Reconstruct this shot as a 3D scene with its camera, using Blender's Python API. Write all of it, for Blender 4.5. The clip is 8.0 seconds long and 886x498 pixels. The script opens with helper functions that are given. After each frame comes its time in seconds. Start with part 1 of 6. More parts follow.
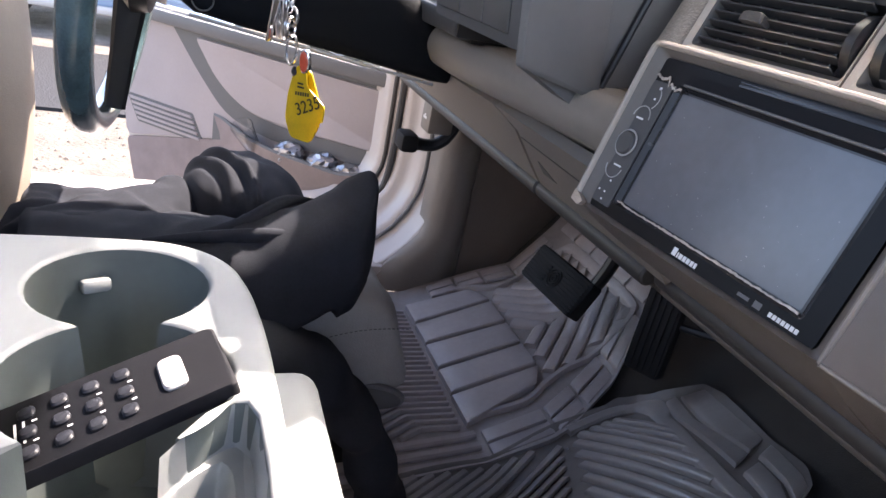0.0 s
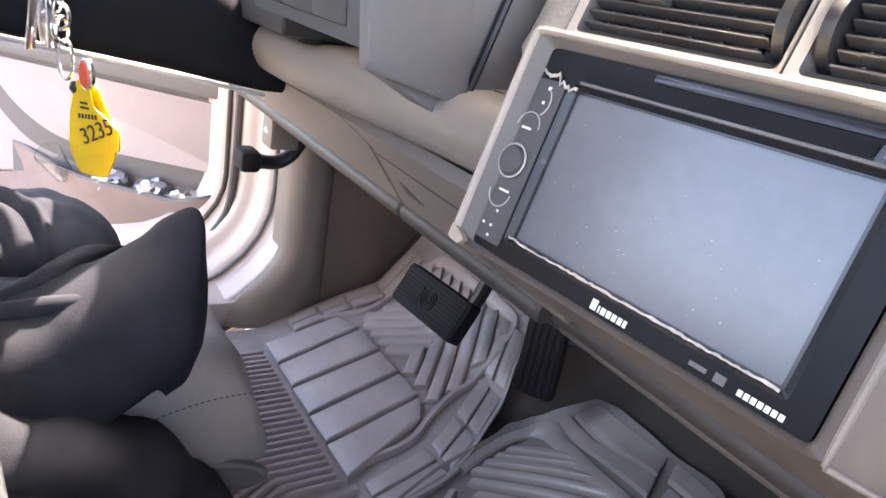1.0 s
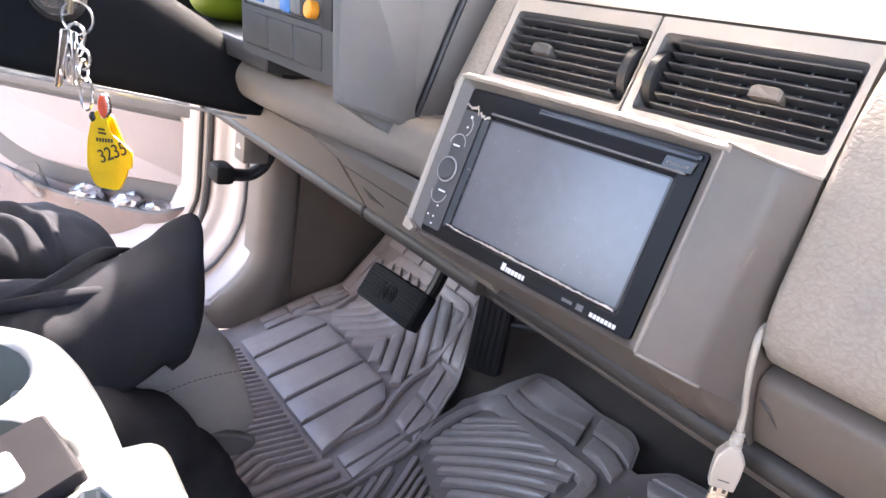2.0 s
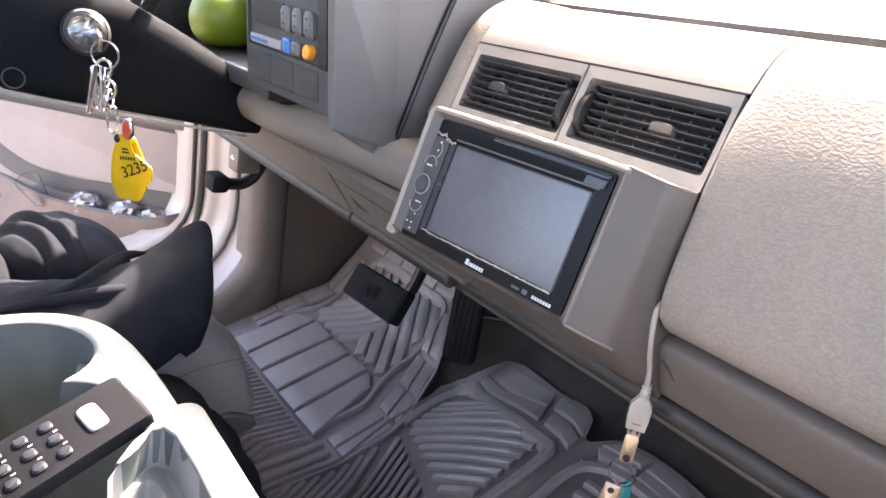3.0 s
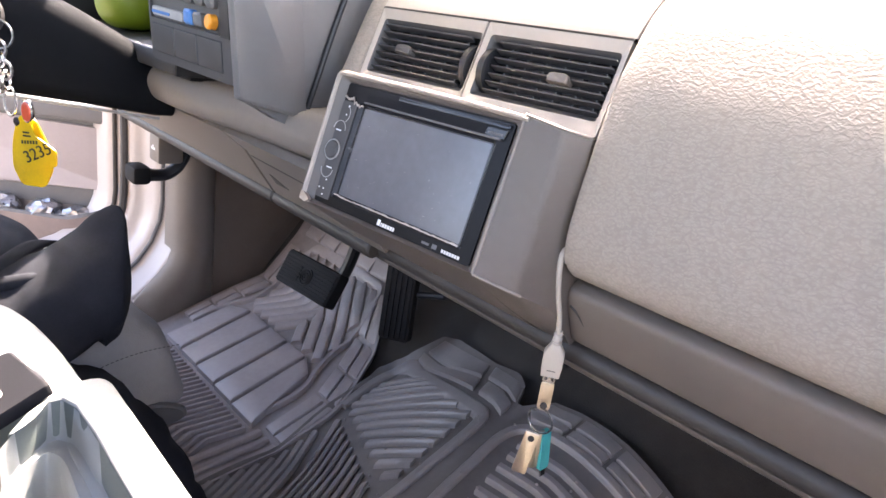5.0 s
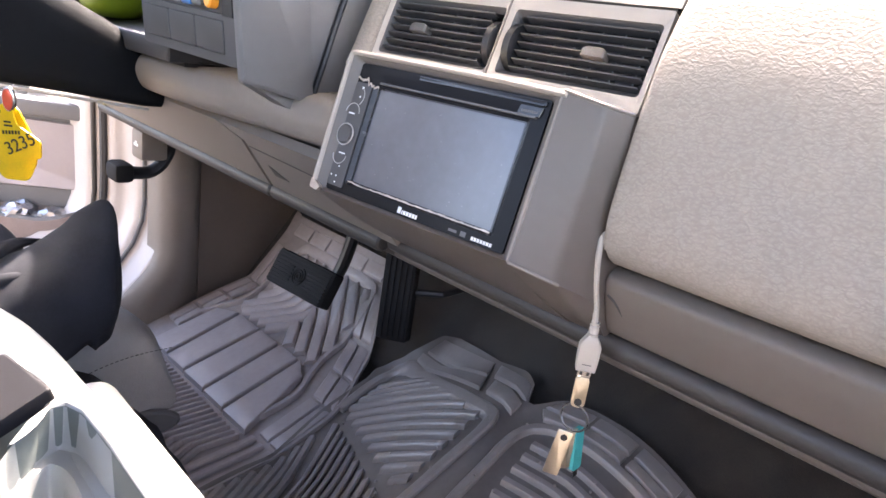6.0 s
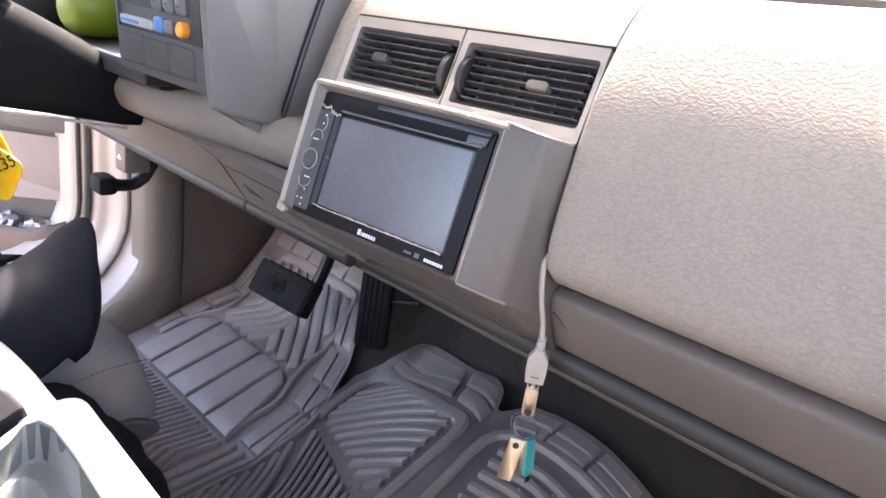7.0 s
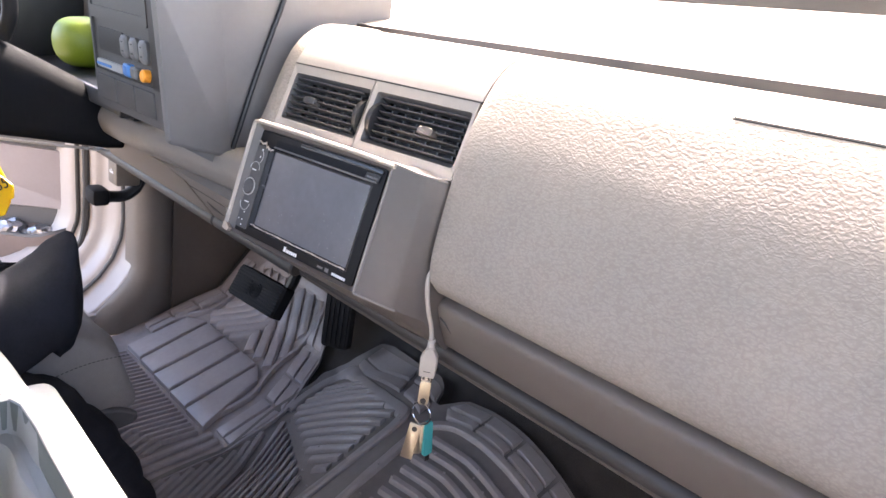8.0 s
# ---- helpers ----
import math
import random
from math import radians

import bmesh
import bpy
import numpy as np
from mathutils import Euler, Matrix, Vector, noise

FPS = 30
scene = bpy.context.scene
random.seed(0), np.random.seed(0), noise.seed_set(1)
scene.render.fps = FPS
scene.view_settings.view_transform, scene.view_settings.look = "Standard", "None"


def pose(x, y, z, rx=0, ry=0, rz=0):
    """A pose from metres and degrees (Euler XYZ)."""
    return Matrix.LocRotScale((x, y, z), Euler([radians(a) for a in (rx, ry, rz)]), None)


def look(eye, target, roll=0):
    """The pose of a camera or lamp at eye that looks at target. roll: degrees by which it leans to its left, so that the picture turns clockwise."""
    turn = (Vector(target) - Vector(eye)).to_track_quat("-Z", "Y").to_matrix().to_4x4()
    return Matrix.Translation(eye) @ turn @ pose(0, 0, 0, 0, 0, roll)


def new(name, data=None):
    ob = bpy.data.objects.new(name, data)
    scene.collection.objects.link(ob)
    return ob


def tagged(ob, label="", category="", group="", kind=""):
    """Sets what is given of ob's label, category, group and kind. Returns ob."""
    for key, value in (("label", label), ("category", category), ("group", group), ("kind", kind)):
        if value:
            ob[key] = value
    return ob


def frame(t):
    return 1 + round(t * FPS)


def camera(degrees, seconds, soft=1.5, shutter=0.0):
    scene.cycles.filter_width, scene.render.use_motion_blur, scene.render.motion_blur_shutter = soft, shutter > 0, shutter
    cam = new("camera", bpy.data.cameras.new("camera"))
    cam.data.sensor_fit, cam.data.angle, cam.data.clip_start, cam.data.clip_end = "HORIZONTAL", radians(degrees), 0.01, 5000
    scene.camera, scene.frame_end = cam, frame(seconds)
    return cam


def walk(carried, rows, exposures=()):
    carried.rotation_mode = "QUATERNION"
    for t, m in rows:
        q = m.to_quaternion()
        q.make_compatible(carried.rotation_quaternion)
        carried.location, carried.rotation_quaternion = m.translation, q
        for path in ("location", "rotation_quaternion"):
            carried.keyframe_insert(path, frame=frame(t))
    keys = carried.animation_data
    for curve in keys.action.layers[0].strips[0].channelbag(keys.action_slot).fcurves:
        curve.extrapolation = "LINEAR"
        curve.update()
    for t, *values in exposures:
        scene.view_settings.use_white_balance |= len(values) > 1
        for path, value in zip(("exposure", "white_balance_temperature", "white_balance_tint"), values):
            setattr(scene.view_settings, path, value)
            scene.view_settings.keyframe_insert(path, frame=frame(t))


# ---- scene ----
from mathutils import geometry

cam = camera(66.7, 8.0)
PATH = [
    (0, (0.308, -0.265, 0.726), (-1.396, 0.441, -0.046), 11.6),
    (0.5, (0.226, -0.237, 0.715), (-1.341, 0.784, 0.006), 10.6),
    (1, (0.195, -0.208, 0.711), (-1.354, 0.85, 0.016), 10.4),
    (1.5, (0.221, -0.207, 0.725), (-1.301, 0.903, 0.053), 10.0),
    (1.7, (0.256, -0.232, 0.73), (-1.254, 0.9, 0.068), 10.0),
    (2.8, (0.399, -0.344, 0.778), (-1.071, 0.856, 0.145), 9.8),
    (3, (0.402, -0.346, 0.779), (-1.062, 0.86, 0.146), 9.9),
    (3.5, (0.406, -0.343, 0.775), (-1.045, 0.877, 0.134), 9.5),
    (4, (0.421, -0.341, 0.772), (-1.017, 0.898, 0.139), 9.3),
    (4.5, (0.434, -0.333, 0.761), (-0.975, 0.94, 0.133), 8.5),
    (4.7, (0.435, -0.326, 0.76), (-0.955, 0.967, 0.132), 8.4),
    (5.8, (0.4, -0.326, 0.733), (-0.924, 1.046, 0.128), 8.4),
    (6, (0.386, -0.333, 0.729), (-0.933, 1.043, 0.124), 8.3),
    (6.5, (0.371, -0.329, 0.732), (-0.938, 1.06, 0.136), 8.2),
    (7, (0.423, -0.332, 0.757), (-0.883, 1.059, 0.159), 8.2),
    (7.5, (0.5, -0.33, 0.798), (-0.809, 1.059, 0.199), 8.1),
    (8, (0.561, -0.335, 0.817), (-0.772, 1.031, 0.219), 8.3),
]
walk(cam, [(t, look(eye, target, roll)) for t, eye, target, roll in PATH],
     exposures=[(0, 2.50, 7050, 20), (0.5, 3.42, 7400, 22), (1.0, 3.70, 7600, 22), (1.5, 3.86, 7500, 22), (3.0, 3.24, 7400, 22), (6.0, 3.46, 7400, 22), (7.0, 3.42, 7400, 22), (8.0, 3.22, 7350, 22)])

# ---- light ----
SUN_DIR = Vector((-0.46, 0.60, 1.0)).normalized()
sun = new("sun", bpy.data.lights.new("sun", "SUN"))
sun.data.energy, sun.data.angle, sun.data.color = 4.3, radians(0.6), (1.0, 0.95, 0.88)
sun.matrix_world = look(SUN_DIR * 30, (0, 0, 0))
world = bpy.data.worlds.new("sky")
scene.world = world
world.use_nodes = True
sky = world.node_tree.nodes.new("ShaderNodeTexSky")
sky.sky_type, sky.sun_disc = "NISHITA", False
sky.sun_elevation = math.asin(SUN_DIR.z)
sky.sun_rotation = math.atan2(SUN_DIR.x, SUN_DIR.y)
back = world.node_tree.nodes["Background"]
back.inputs["Strength"].default_value = 0.165
world.node_tree.links.new(sky.outputs[0], back.inputs[0])


# ---- materials ----
def mat(name, colour, rough=0.5, metal=0.0, var=0.12, var_scale=9.0, grain=0.0, grain_scale=900.0,
        kind="noise", stretch=1.0, coat=0.0, dust=None, through_light=0.0, alpha=1.0, sheen=0.0, rough_var=0.08, spec=0.5, deep=0.0):
    m = bpy.data.materials.new(name)
    m.use_nodes = True
    nt = m.node_tree
    n, l = nt.nodes, nt.links
    b = n["Principled BSDF"]
    co = n.new("ShaderNodeTexCoord")
    big = n.new("ShaderNodeTexNoise")
    big.inputs["Scale"].default_value, big.inputs["Detail"].default_value = var_scale, 5
    l.new(co.outputs["Object"], big.inputs["Vector"])
    fine = n.new("ShaderNodeTexNoise")
    fine.inputs["Scale"].default_value, fine.inputs["Detail"].default_value = var_scale * 14, 4
    l.new(co.outputs["Object"], fine.inputs["Vector"])
    both = n.new("ShaderNodeMath")
    both.operation = "MULTIPLY_ADD"
    l.new(fine.outputs[0], both.inputs[0])
    both.inputs[1].default_value = 0.45
    l.new(big.outputs[0], both.inputs[2])
    ramp = n.new("ShaderNodeValToRGB")
    ramp.color_ramp.elements[0].position, ramp.color_ramp.elements[1].position = 0.45, 1.0
    ramp.color_ramp.elements[0].color = (*[c * (1 - var) for c in colour], 1)
    ramp.color_ramp.elements[1].color = (*[min(1, c * (1 + var)) for c in colour], 1)
    l.new(both.outputs[0], ramp.inputs[0])
    last = ramp.outputs[0]
    if dust:
        speck = n.new("ShaderNodeTexNoise")
        speck.inputs["Scale"].default_value, speck.inputs["Detail"].default_value = dust[1], 6
        speck.inputs["Roughness"].default_value = 0.7
        l.new(co.outputs["Object"], speck.inputs["Vector"])
        cut = n.new("ShaderNodeValToRGB")
        cut.color_ramp.elements[0].position, cut.color_ramp.elements[1].position = dust[2], dust[2] + 0.12
        l.new(speck.outputs[0], cut.inputs[0])
        mix = n.new("ShaderNodeMix")
        mix.data_type = "RGBA"
        l.new(cut.outputs[0], mix.inputs[0])
        l.new(last, mix.inputs[6])
        mix.inputs[7].default_value = (*dust[0], 1)
        last = mix.outputs[2]
    l.new(last, b.inputs["Base Color"])
    rr = n.new("ShaderNodeMapRange")
    rr.inputs["To Min"].default_value, rr.inputs["To Max"].default_value = max(0, rough - rough_var), min(1, rough + rough_var)
    l.new(both.outputs[0], rr.inputs["Value"])
    l.new(rr.outputs[0], b.inputs["Roughness"])
    b.inputs["Metallic"].default_value = metal
    b.inputs["Coat Weight"].default_value = coat
    b.inputs["Specular IOR Level"].default_value = spec
    b.inputs["Coat Roughness"].default_value = rough * 1.2
    b.inputs["Sheen Weight"].default_value = sheen
    b.inputs["Transmission Weight"].default_value = through_light
    b.inputs["Alpha"].default_value = alpha
    if grain:
        if kind == "noise":
            tex = n.new("ShaderNodeTexNoise")
            tex.inputs["Scale"].default_value, tex.inputs["Detail"].default_value = grain_scale, 3
            out = tex.outputs[0]
        elif kind == "weave":
            tex = n.new("ShaderNodeTexWave")
            tex.inputs["Scale"].default_value, tex.inputs["Distortion"].default_value = grain_scale, 1.5
            out = tex.outputs["Fac"]
        else:
            warp = n.new("ShaderNodeTexNoise")
            warp.inputs["Scale"].default_value = grain_scale * 0.35
            l.new(co.outputs["Object"], warp.inputs["Vector"])
            add = n.new("ShaderNodeMix")
            add.data_type = "VECTOR"
            add.inputs[0].default_value = 0.006
            along = n.new("ShaderNodeVectorMath")
            along.operation = "MULTIPLY"
            along.inputs[1].default_value = (stretch, 1.0, 1.0)
            l.new(co.outputs["Object"], along.inputs[0])
            l.new(along.outputs[0], add.inputs[4])
            l.new(warp.outputs["Color"], add.inputs[5])
            tex = n.new("ShaderNodeTexVoronoi")
            tex.feature = "SMOOTH_F1"
            tex.inputs["Smoothness"].default_value = 0.45
            tex.inputs["Scale"].default_value = grain_scale
            l.new(add.outputs[1], tex.inputs["Vector"])
            out = tex.outputs["Distance"]
        if kind != "voronoi":
            l.new(co.outputs["Object"], tex.inputs["Vector"])
        bump = n.new("ShaderNodeBump")
        bump.inputs["Strength"].default_value, bump.inputs["Distance"].default_value = grain, 0.6 / grain_scale
        l.new(out, bump.inputs["Height"])
        l.new(bump.outputs[0], b.inputs["Normal"])
        # darkens the hollows of the grain: their shading put into the base colour
        if deep:
            low = n.new("ShaderNodeMapRange")
            low.inputs["From Min"].default_value, low.inputs["From Max"].default_value = 0.15, 0.75
            low.inputs["To Min"].default_value, low.inputs["To Max"].default_value = 1 + deep * 0.3, 1 - deep
            l.new(out, low.inputs["Value"])
            tint = n.new("ShaderNodeMix")
            tint.data_type, tint.blend_type = "RGBA", "MULTIPLY"
            tint.inputs[0].default_value = 1.0
            l.new(last, tint.inputs[6])
            l.new(low.outputs[0], tint.inputs[7])
            l.new(tint.outputs[2], b.inputs["Base Color"])
    return m


VINYL = mat("grained_vinyl", (0.305, 0.262, 0.223), 0.66, grain=0.40, grain_scale=490, kind="voronoi", stretch=0.6, var=0.05, spec=0.2, deep=0.13)
PANEL = mat("taupe_plastic", (0.2, 0.172, 0.148), 0.52, grain=0.25, grain_scale=1500, var=0.08)
# taupe plastic copied darker; the shade on the lower panel is in its colour
LOWERP = mat("shaded_taupe_plastic", (0.130, 0.108, 0.090), 0.5, grain=0.25, grain_scale=1500, var=0.08)
# kick panel plastic, browner and darker: the footwell's shade put into the colour
KICK = mat("shaded_brown_plastic", (0.15, 0.113, 0.088), 0.6, grain=0.25, grain_scale=1500, var=0.1)
PODP = mat("grey_brown_plastic", (0.102, 0.085, 0.072), 0.42, grain=0.25, grain_scale=1500, var=0.08)
KEYRUB = mat("smoky_key_rubber", (0.016, 0.017, 0.022), 0.45, var=0.15, var_scale=60, spec=0.25)
VENTP = mat("vent_panel_plastic", (0.33, 0.29, 0.25), 0.5, grain=0.2, grain_scale=1500, var=0.06)
GREYP = mat("cluster_grey_plastic", (0.115, 0.112, 0.11), 0.5, grain=0.25, grain_scale=1600, var=0.08)
GREYD = mat("dark_grey_plastic", (0.05, 0.049, 0.049), 0.5, grain=0.2, grain_scale=1600, var=0.1)
TRIM = mat("dark_trim", (0.042, 0.037, 0.033), 0.5, var=0.12)
BLACK = mat("black_plastic", (0.013, 0.014, 0.016), 0.38, var=0.15, grain=0.15, grain_scale=1500, spec=0.35)
GLOSS = mat("black_bezel_plastic", (0.004, 0.004, 0.005), 0.32, var=0.1, spec=0.16, dust=((0.04, 0.038, 0.036), 300, 0.71))
BEVEL = mat("smoky_bezel_plastic", (0.016, 0.017, 0.02), 0.22, var=0.12, spec=0.5)
SCREEN = mat("dusty_screen", (0.083, 0.088, 0.102), 0.22, var=0.15, var_scale=9, rough_var=0.05, spec=0.7, coat=0.2)
WORN = mat("worn_silver_edge", (0.42, 0.36, 0.31), 0.35, 0.6, var=0.35, var_scale=60)
CHROME = mat("chrome", (0.75, 0.75, 0.76), 0.14, 1.0, var=0.08)
BRASS = mat("nickel_key", (0.58, 0.52, 0.42), 0.3, 1.0, var=0.15, var_scale=50)
SLAT = mat("vent_black", (0.045, 0.046, 0.05), 0.34, var=0.15, spec=0.7)
RUBBER = mat("grey_rubber", (0.34, 0.297, 0.288), 0.31, var=0.14, var_scale=7, grain=0.12, grain_scale=700, dust=((0.40, 0.32, 0.27), 45, 0.66), spec=0.5)
# the two mat sheets: shade between the ribs put into a darker base, dust specks on top
GROOVE = mat("shaded_groove_rubber", (0.27, 0.237, 0.226), 0.42, var=0.22, var_scale=7, grain=0.12, grain_scale=700, dust=((0.30, 0.24, 0.19), 45, 0.66))
GROOVED = mat("shaded_dark_groove_rubber", (0.155, 0.137, 0.128), 0.45, var=0.22, var_scale=7, grain=0.12, grain_scale=700, dust=((0.17, 0.14, 0.11), 60, 0.68))
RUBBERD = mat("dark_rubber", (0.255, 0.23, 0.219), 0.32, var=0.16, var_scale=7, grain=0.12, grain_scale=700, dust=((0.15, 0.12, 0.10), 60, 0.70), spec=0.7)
PEDAL = mat("pedal_rubber", (0.012, 0.012, 0.013), 0.7, var=0.2, var_scale=30, spec=0.2)
CARPET = mat("cut_pile_carpet", (0.028, 0.0222, 0.018), 0.95, var=0.4, var_scale=28, grain=1.0, grain_scale=650, sheen=0.2)
DOORCARPET = mat("mauve_carpet", (0.25, 0.205, 0.20), 0.95, var=0.12, var_scale=25, grain=0.8, grain_scale=700)
LEATHER = mat("grey_leather", (0.285, 0.27, 0.255), 0.46, var=0.1, grain=0.3, grain_scale=520, kind="voronoi")
TAN = mat("tan_leather", (0.36, 0.3, 0.24), 0.5, var=0.1, grain=0.3, grain_scale=520, kind="voronoi")
CLOTH = mat("black_fleece", (0.0165, 0.0182, 0.0235), 0.9, var=0.3, var_scale=20, grain=0.5, grain_scale=900, spec=0.2)
DARKP = mat("charcoal_plastic", (0.010, 0.010, 0.012), 0.6, var=0.15, grain=0.15, grain_scale=1500, spec=0.12)
# console plastic for the cup wells, darkened: their shade is in the colour
WELLSHADE = mat("shaded_well_plastic", (0.10, 0.118, 0.112), 0.5, var=0.12, grain=0.2, grain_scale=1300)
CONSOLE = mat("pale_grey_plastic", (0.25, 0.262, 0.258), 0.45, var=0.05, grain=0.2, grain_scale=1300)
DOORVINYL = mat("mauve_grey_vinyl", (0.33, 0.295, 0.30), 0.55, var=0.06, grain=0.3, grain_scale=800)
DOORGREY = mat("slate_grey_plastic", (0.105, 0.107, 0.112), 0.5, var=0.08, grain=0.2, grain_scale=1500)
PAINT = mat("white_body_paint", (0.46, 0.42, 0.395), 0.3, var=0.04, coat=0.4, dust=((0.45, 0.33, 0.25), 14, 0.72))
YELLOW = mat("yellow_plastic", (0.80, 0.53, 0.008), 0.35, var=0.15, var_scale=25, through_light=0.25)
RED = mat("red_enamel", (0.55, 0.07, 0.03), 0.25, var=0.15, coat=0.6)
TEAL = mat("teal_plastic", (0.03, 0.36, 0.34), 0.4, var=0.1)
CREAM = mat("cream_plastic", (0.40, 0.36, 0.305), 0.45, var=0.06)
INK = mat("dark_ink", (0.02, 0.02, 0.02), 0.5, var=0.05)
WHITEINK = mat("white_ink", (0.7, 0.7, 0.7), 0.5, var=0.05)
BLUE = mat("blue_button", (0.03, 0.16, 0.42), 0.4, var=0.1)
ORANGE = mat("orange_knob", (0.80, 0.30, 0.03), 0.4, var=0.1)
SILVERB = mat("silver_button", (0.34, 0.33, 0.32), 0.35, var=0.15, var_scale=60)
LIME = mat("lime_plastic", (0.15, 0.22, 0.012), 0.4, var=0.15, var_scale=20)
GRAVEL = mat("pale_gravel", (0.135, 0.112, 0.09), 0.9, var=0.35, var_scale=7, grain=1.0, grain_scale=40, dust=((0.09, 0.07, 0.055), 25, 0.56))
CARBLUE = mat("pale_blue_paint", (0.22, 0.30, 0.42), 0.3, var=0.05, coat=0.5)
GROUNDSHADE = mat("dark_ground_shade", (0.012, 0.012, 0.014), 0.85, var=0.3, var_scale=5, grain=0.8, grain_scale=60, dust=((0.16, 0.15, 0.14), 18, 0.72))
COLUMN = mat("soft_black_plastic", (0.008, 0.009, 0.011), 0.8, var=0.15, grain=0.3, grain_scale=1300, spec=0.06)
TYRE = mat("tyre_rubber", (0.02, 0.02, 0.02), 0.7, var=0.2)
FOIL = mat("crumpled_foil", (0.42, 0.42, 0.43), 0.34, 1.0, var=0.3, var_scale=60, dust=((0.02, 0.02, 0.022), 90, 0.56))
CLEAR = mat("clear_plastic", (0.9, 0.92, 0.93), 0.08, through_light=1.0, var=0.02)
WRAP = mat("wheel_wrap", (0.05, 0.09, 0.10), 0.18, var=0.4, var_scale=30, coat=1.0)
GLASS = mat("window_glass", (0.95, 0.97, 0.97), 0.0, through_light=1.0, var=0.0, rough_var=0.0)
CEIL = mat("grey_headliner", (0.32, 0.30, 0.28), 0.95, var=0.08, grain=0.3, grain_scale=600)


# ---- building helpers ----
def finish(bm, name, material, angle=38):
    bmesh.ops.recalc_face_normals(bm, faces=bm.faces)
    me = bpy.data.meshes.new(name)
    bm.to_mesh(me)
    bm.free()
    for p in me.polygons:
        p.use_smooth = True
    me.set_sharp_from_angle(angle=radians(angle))
    me.materials.append(material)
    return me


def part(name, bm, material, parent, label="", angle=38):
    ob = new(name, finish(bm, name, material, angle))
    ob.parent = parent
    ob.matrix_parent_inverse = Matrix.Translation(-parent.location)
    if label:
        ob["label"] = label
    return ob


def thing(name, label, category, at=(0, 0, 0), group="", kind=""):
    ob = new(name)
    ob.empty_display_size = 0.02
    ob.location = at
    return tagged(ob, label, category, group, kind)


def solo(name, bm, material, label, category, group="", kind="", angle=38):
    return tagged(new(name, finish(bm, name, material, angle)), label, category, group, kind)


def fillet(poly, r, n=4):
    out = []
    k = len(poly)
    for i in range(k):
        p0, p1, p2 = Vector(poly[i - 1]), Vector(poly[i]), Vector(poly[(i + 1) % k])
        rr = r[i] if isinstance(r, (list, tuple)) else r
        a, b = p0 - p1, p2 - p1
        d = min(rr, a.length * 0.45, b.length * 0.45)
        if d < 1e-5:
            out.append(tuple(p1))
            continue
        s, e = p1 + a.normalized() * d, p1 + b.normalized() * d
        for j in range(n + 1):
            t = j / n
            out.append(tuple(s * (1 - t) ** 2 + p1 * 2 * t * (1 - t) + e * t * t))
    return out


def smooth_line(points, n=6):
    """A Catmull-Rom curve through the points."""
    ps = [Vector(p) for p in points]
    ps = [2 * ps[0] - ps[1]] + ps + [2 * ps[-1] - ps[-2]]
    out = []
    for i in range(1, len(ps) - 2):
        a, b, c, d = ps[i - 1:i + 3]
        for j in range(n):
            t = j / n
            out.append(0.5 * (2 * b + (c - a) * t + (2 * a - 5 * b + 4 * c - d) * t * t + (3 * b - a - 3 * c + d) * t ** 3))
    return out + [ps[-2]]


def slab(bm, outline, to3, depth):
    """A flat piece: the 2D outline, laid by to3(u, v, w) from w = 0 down to w = -depth."""
    top = [bm.verts.new(to3(u, v, 0.0)) for u, v in outline]
    low = [bm.verts.new(to3(u, v, -depth)) for u, v in outline]
    bm.faces.new(top)
    bm.faces.new(low[::-1])
    k = len(top)
    for i in range(k):
        bm.faces.new((top[i], low[i], low[(i + 1) % k], top[(i + 1) % k]))


def bevel_slab(bm, outline, to3, depth, bev=0.001):
    """As slab, with its upper edge chamfered."""
    c = sum((Vector(p) for p in outline), Vector((0, 0))) / len(outline)
    inner = [Vector(p) + (c - Vector(p)).normalized() * bev * 1.3 for p in outline]
    rings = [[bm.verts.new(to3(p[0], p[1], w)) for p in ring] for ring, w in ((inner, 0.0), (outline, -bev), (outline, -depth))]
    k = len(outline)
    bm.faces.new(rings[0])
    bm.faces.new(rings[2][::-1])
    for a, b in zip(rings, rings[1:]):
        for i in range(k):
            bm.faces.new((a[i], b[i], b[(i + 1) % k], a[(i + 1) % k]))


def prism(bm, profile, x0, x1, n=1, swell=None):
    """The (y, z) profile drawn along x."""
    rings = []
    for i in range(n + 1):
        x = x0 + (x1 - x0) * i / n
        rings.append([bm.verts.new((x, *(swell(x, y, z) if swell else (y, z)))) for y, z in profile])
    k = len(profile)
    for a, b in zip(rings, rings[1:]):
        for i in range(k):
            bm.faces.new((a[i], a[(i + 1) % k], b[(i + 1) % k], b[i]))
    bm.faces.new(rings[0])
    bm.faces.new(rings[-1][::-1])


def rbox(bm, centre, size, bev=0.003, turn=None, seg=2):
    b2 = bmesh.new()
    bmesh.ops.create_cube(b2, size=1)
    bmesh.ops.scale(b2, vec=size, verts=b2.verts)
    if bev:
        bmesh.ops.bevel(b2, geom=b2.edges[:], offset=bev, segments=seg, affect="EDGES", profile=0.5)
    m = Matrix.Translation(centre) @ (turn.to_4x4() if turn is not None else Matrix())
    graft(bm, b2, m)


def graft(bm, b2, m=Matrix()):
    b2.verts.index_update()
    vs = [bm.verts.new(m @ v.co) for v in b2.verts]
    for f in b2.faces:
        bm.faces.new([vs[v.index] for v in f.verts])
    b2.free()


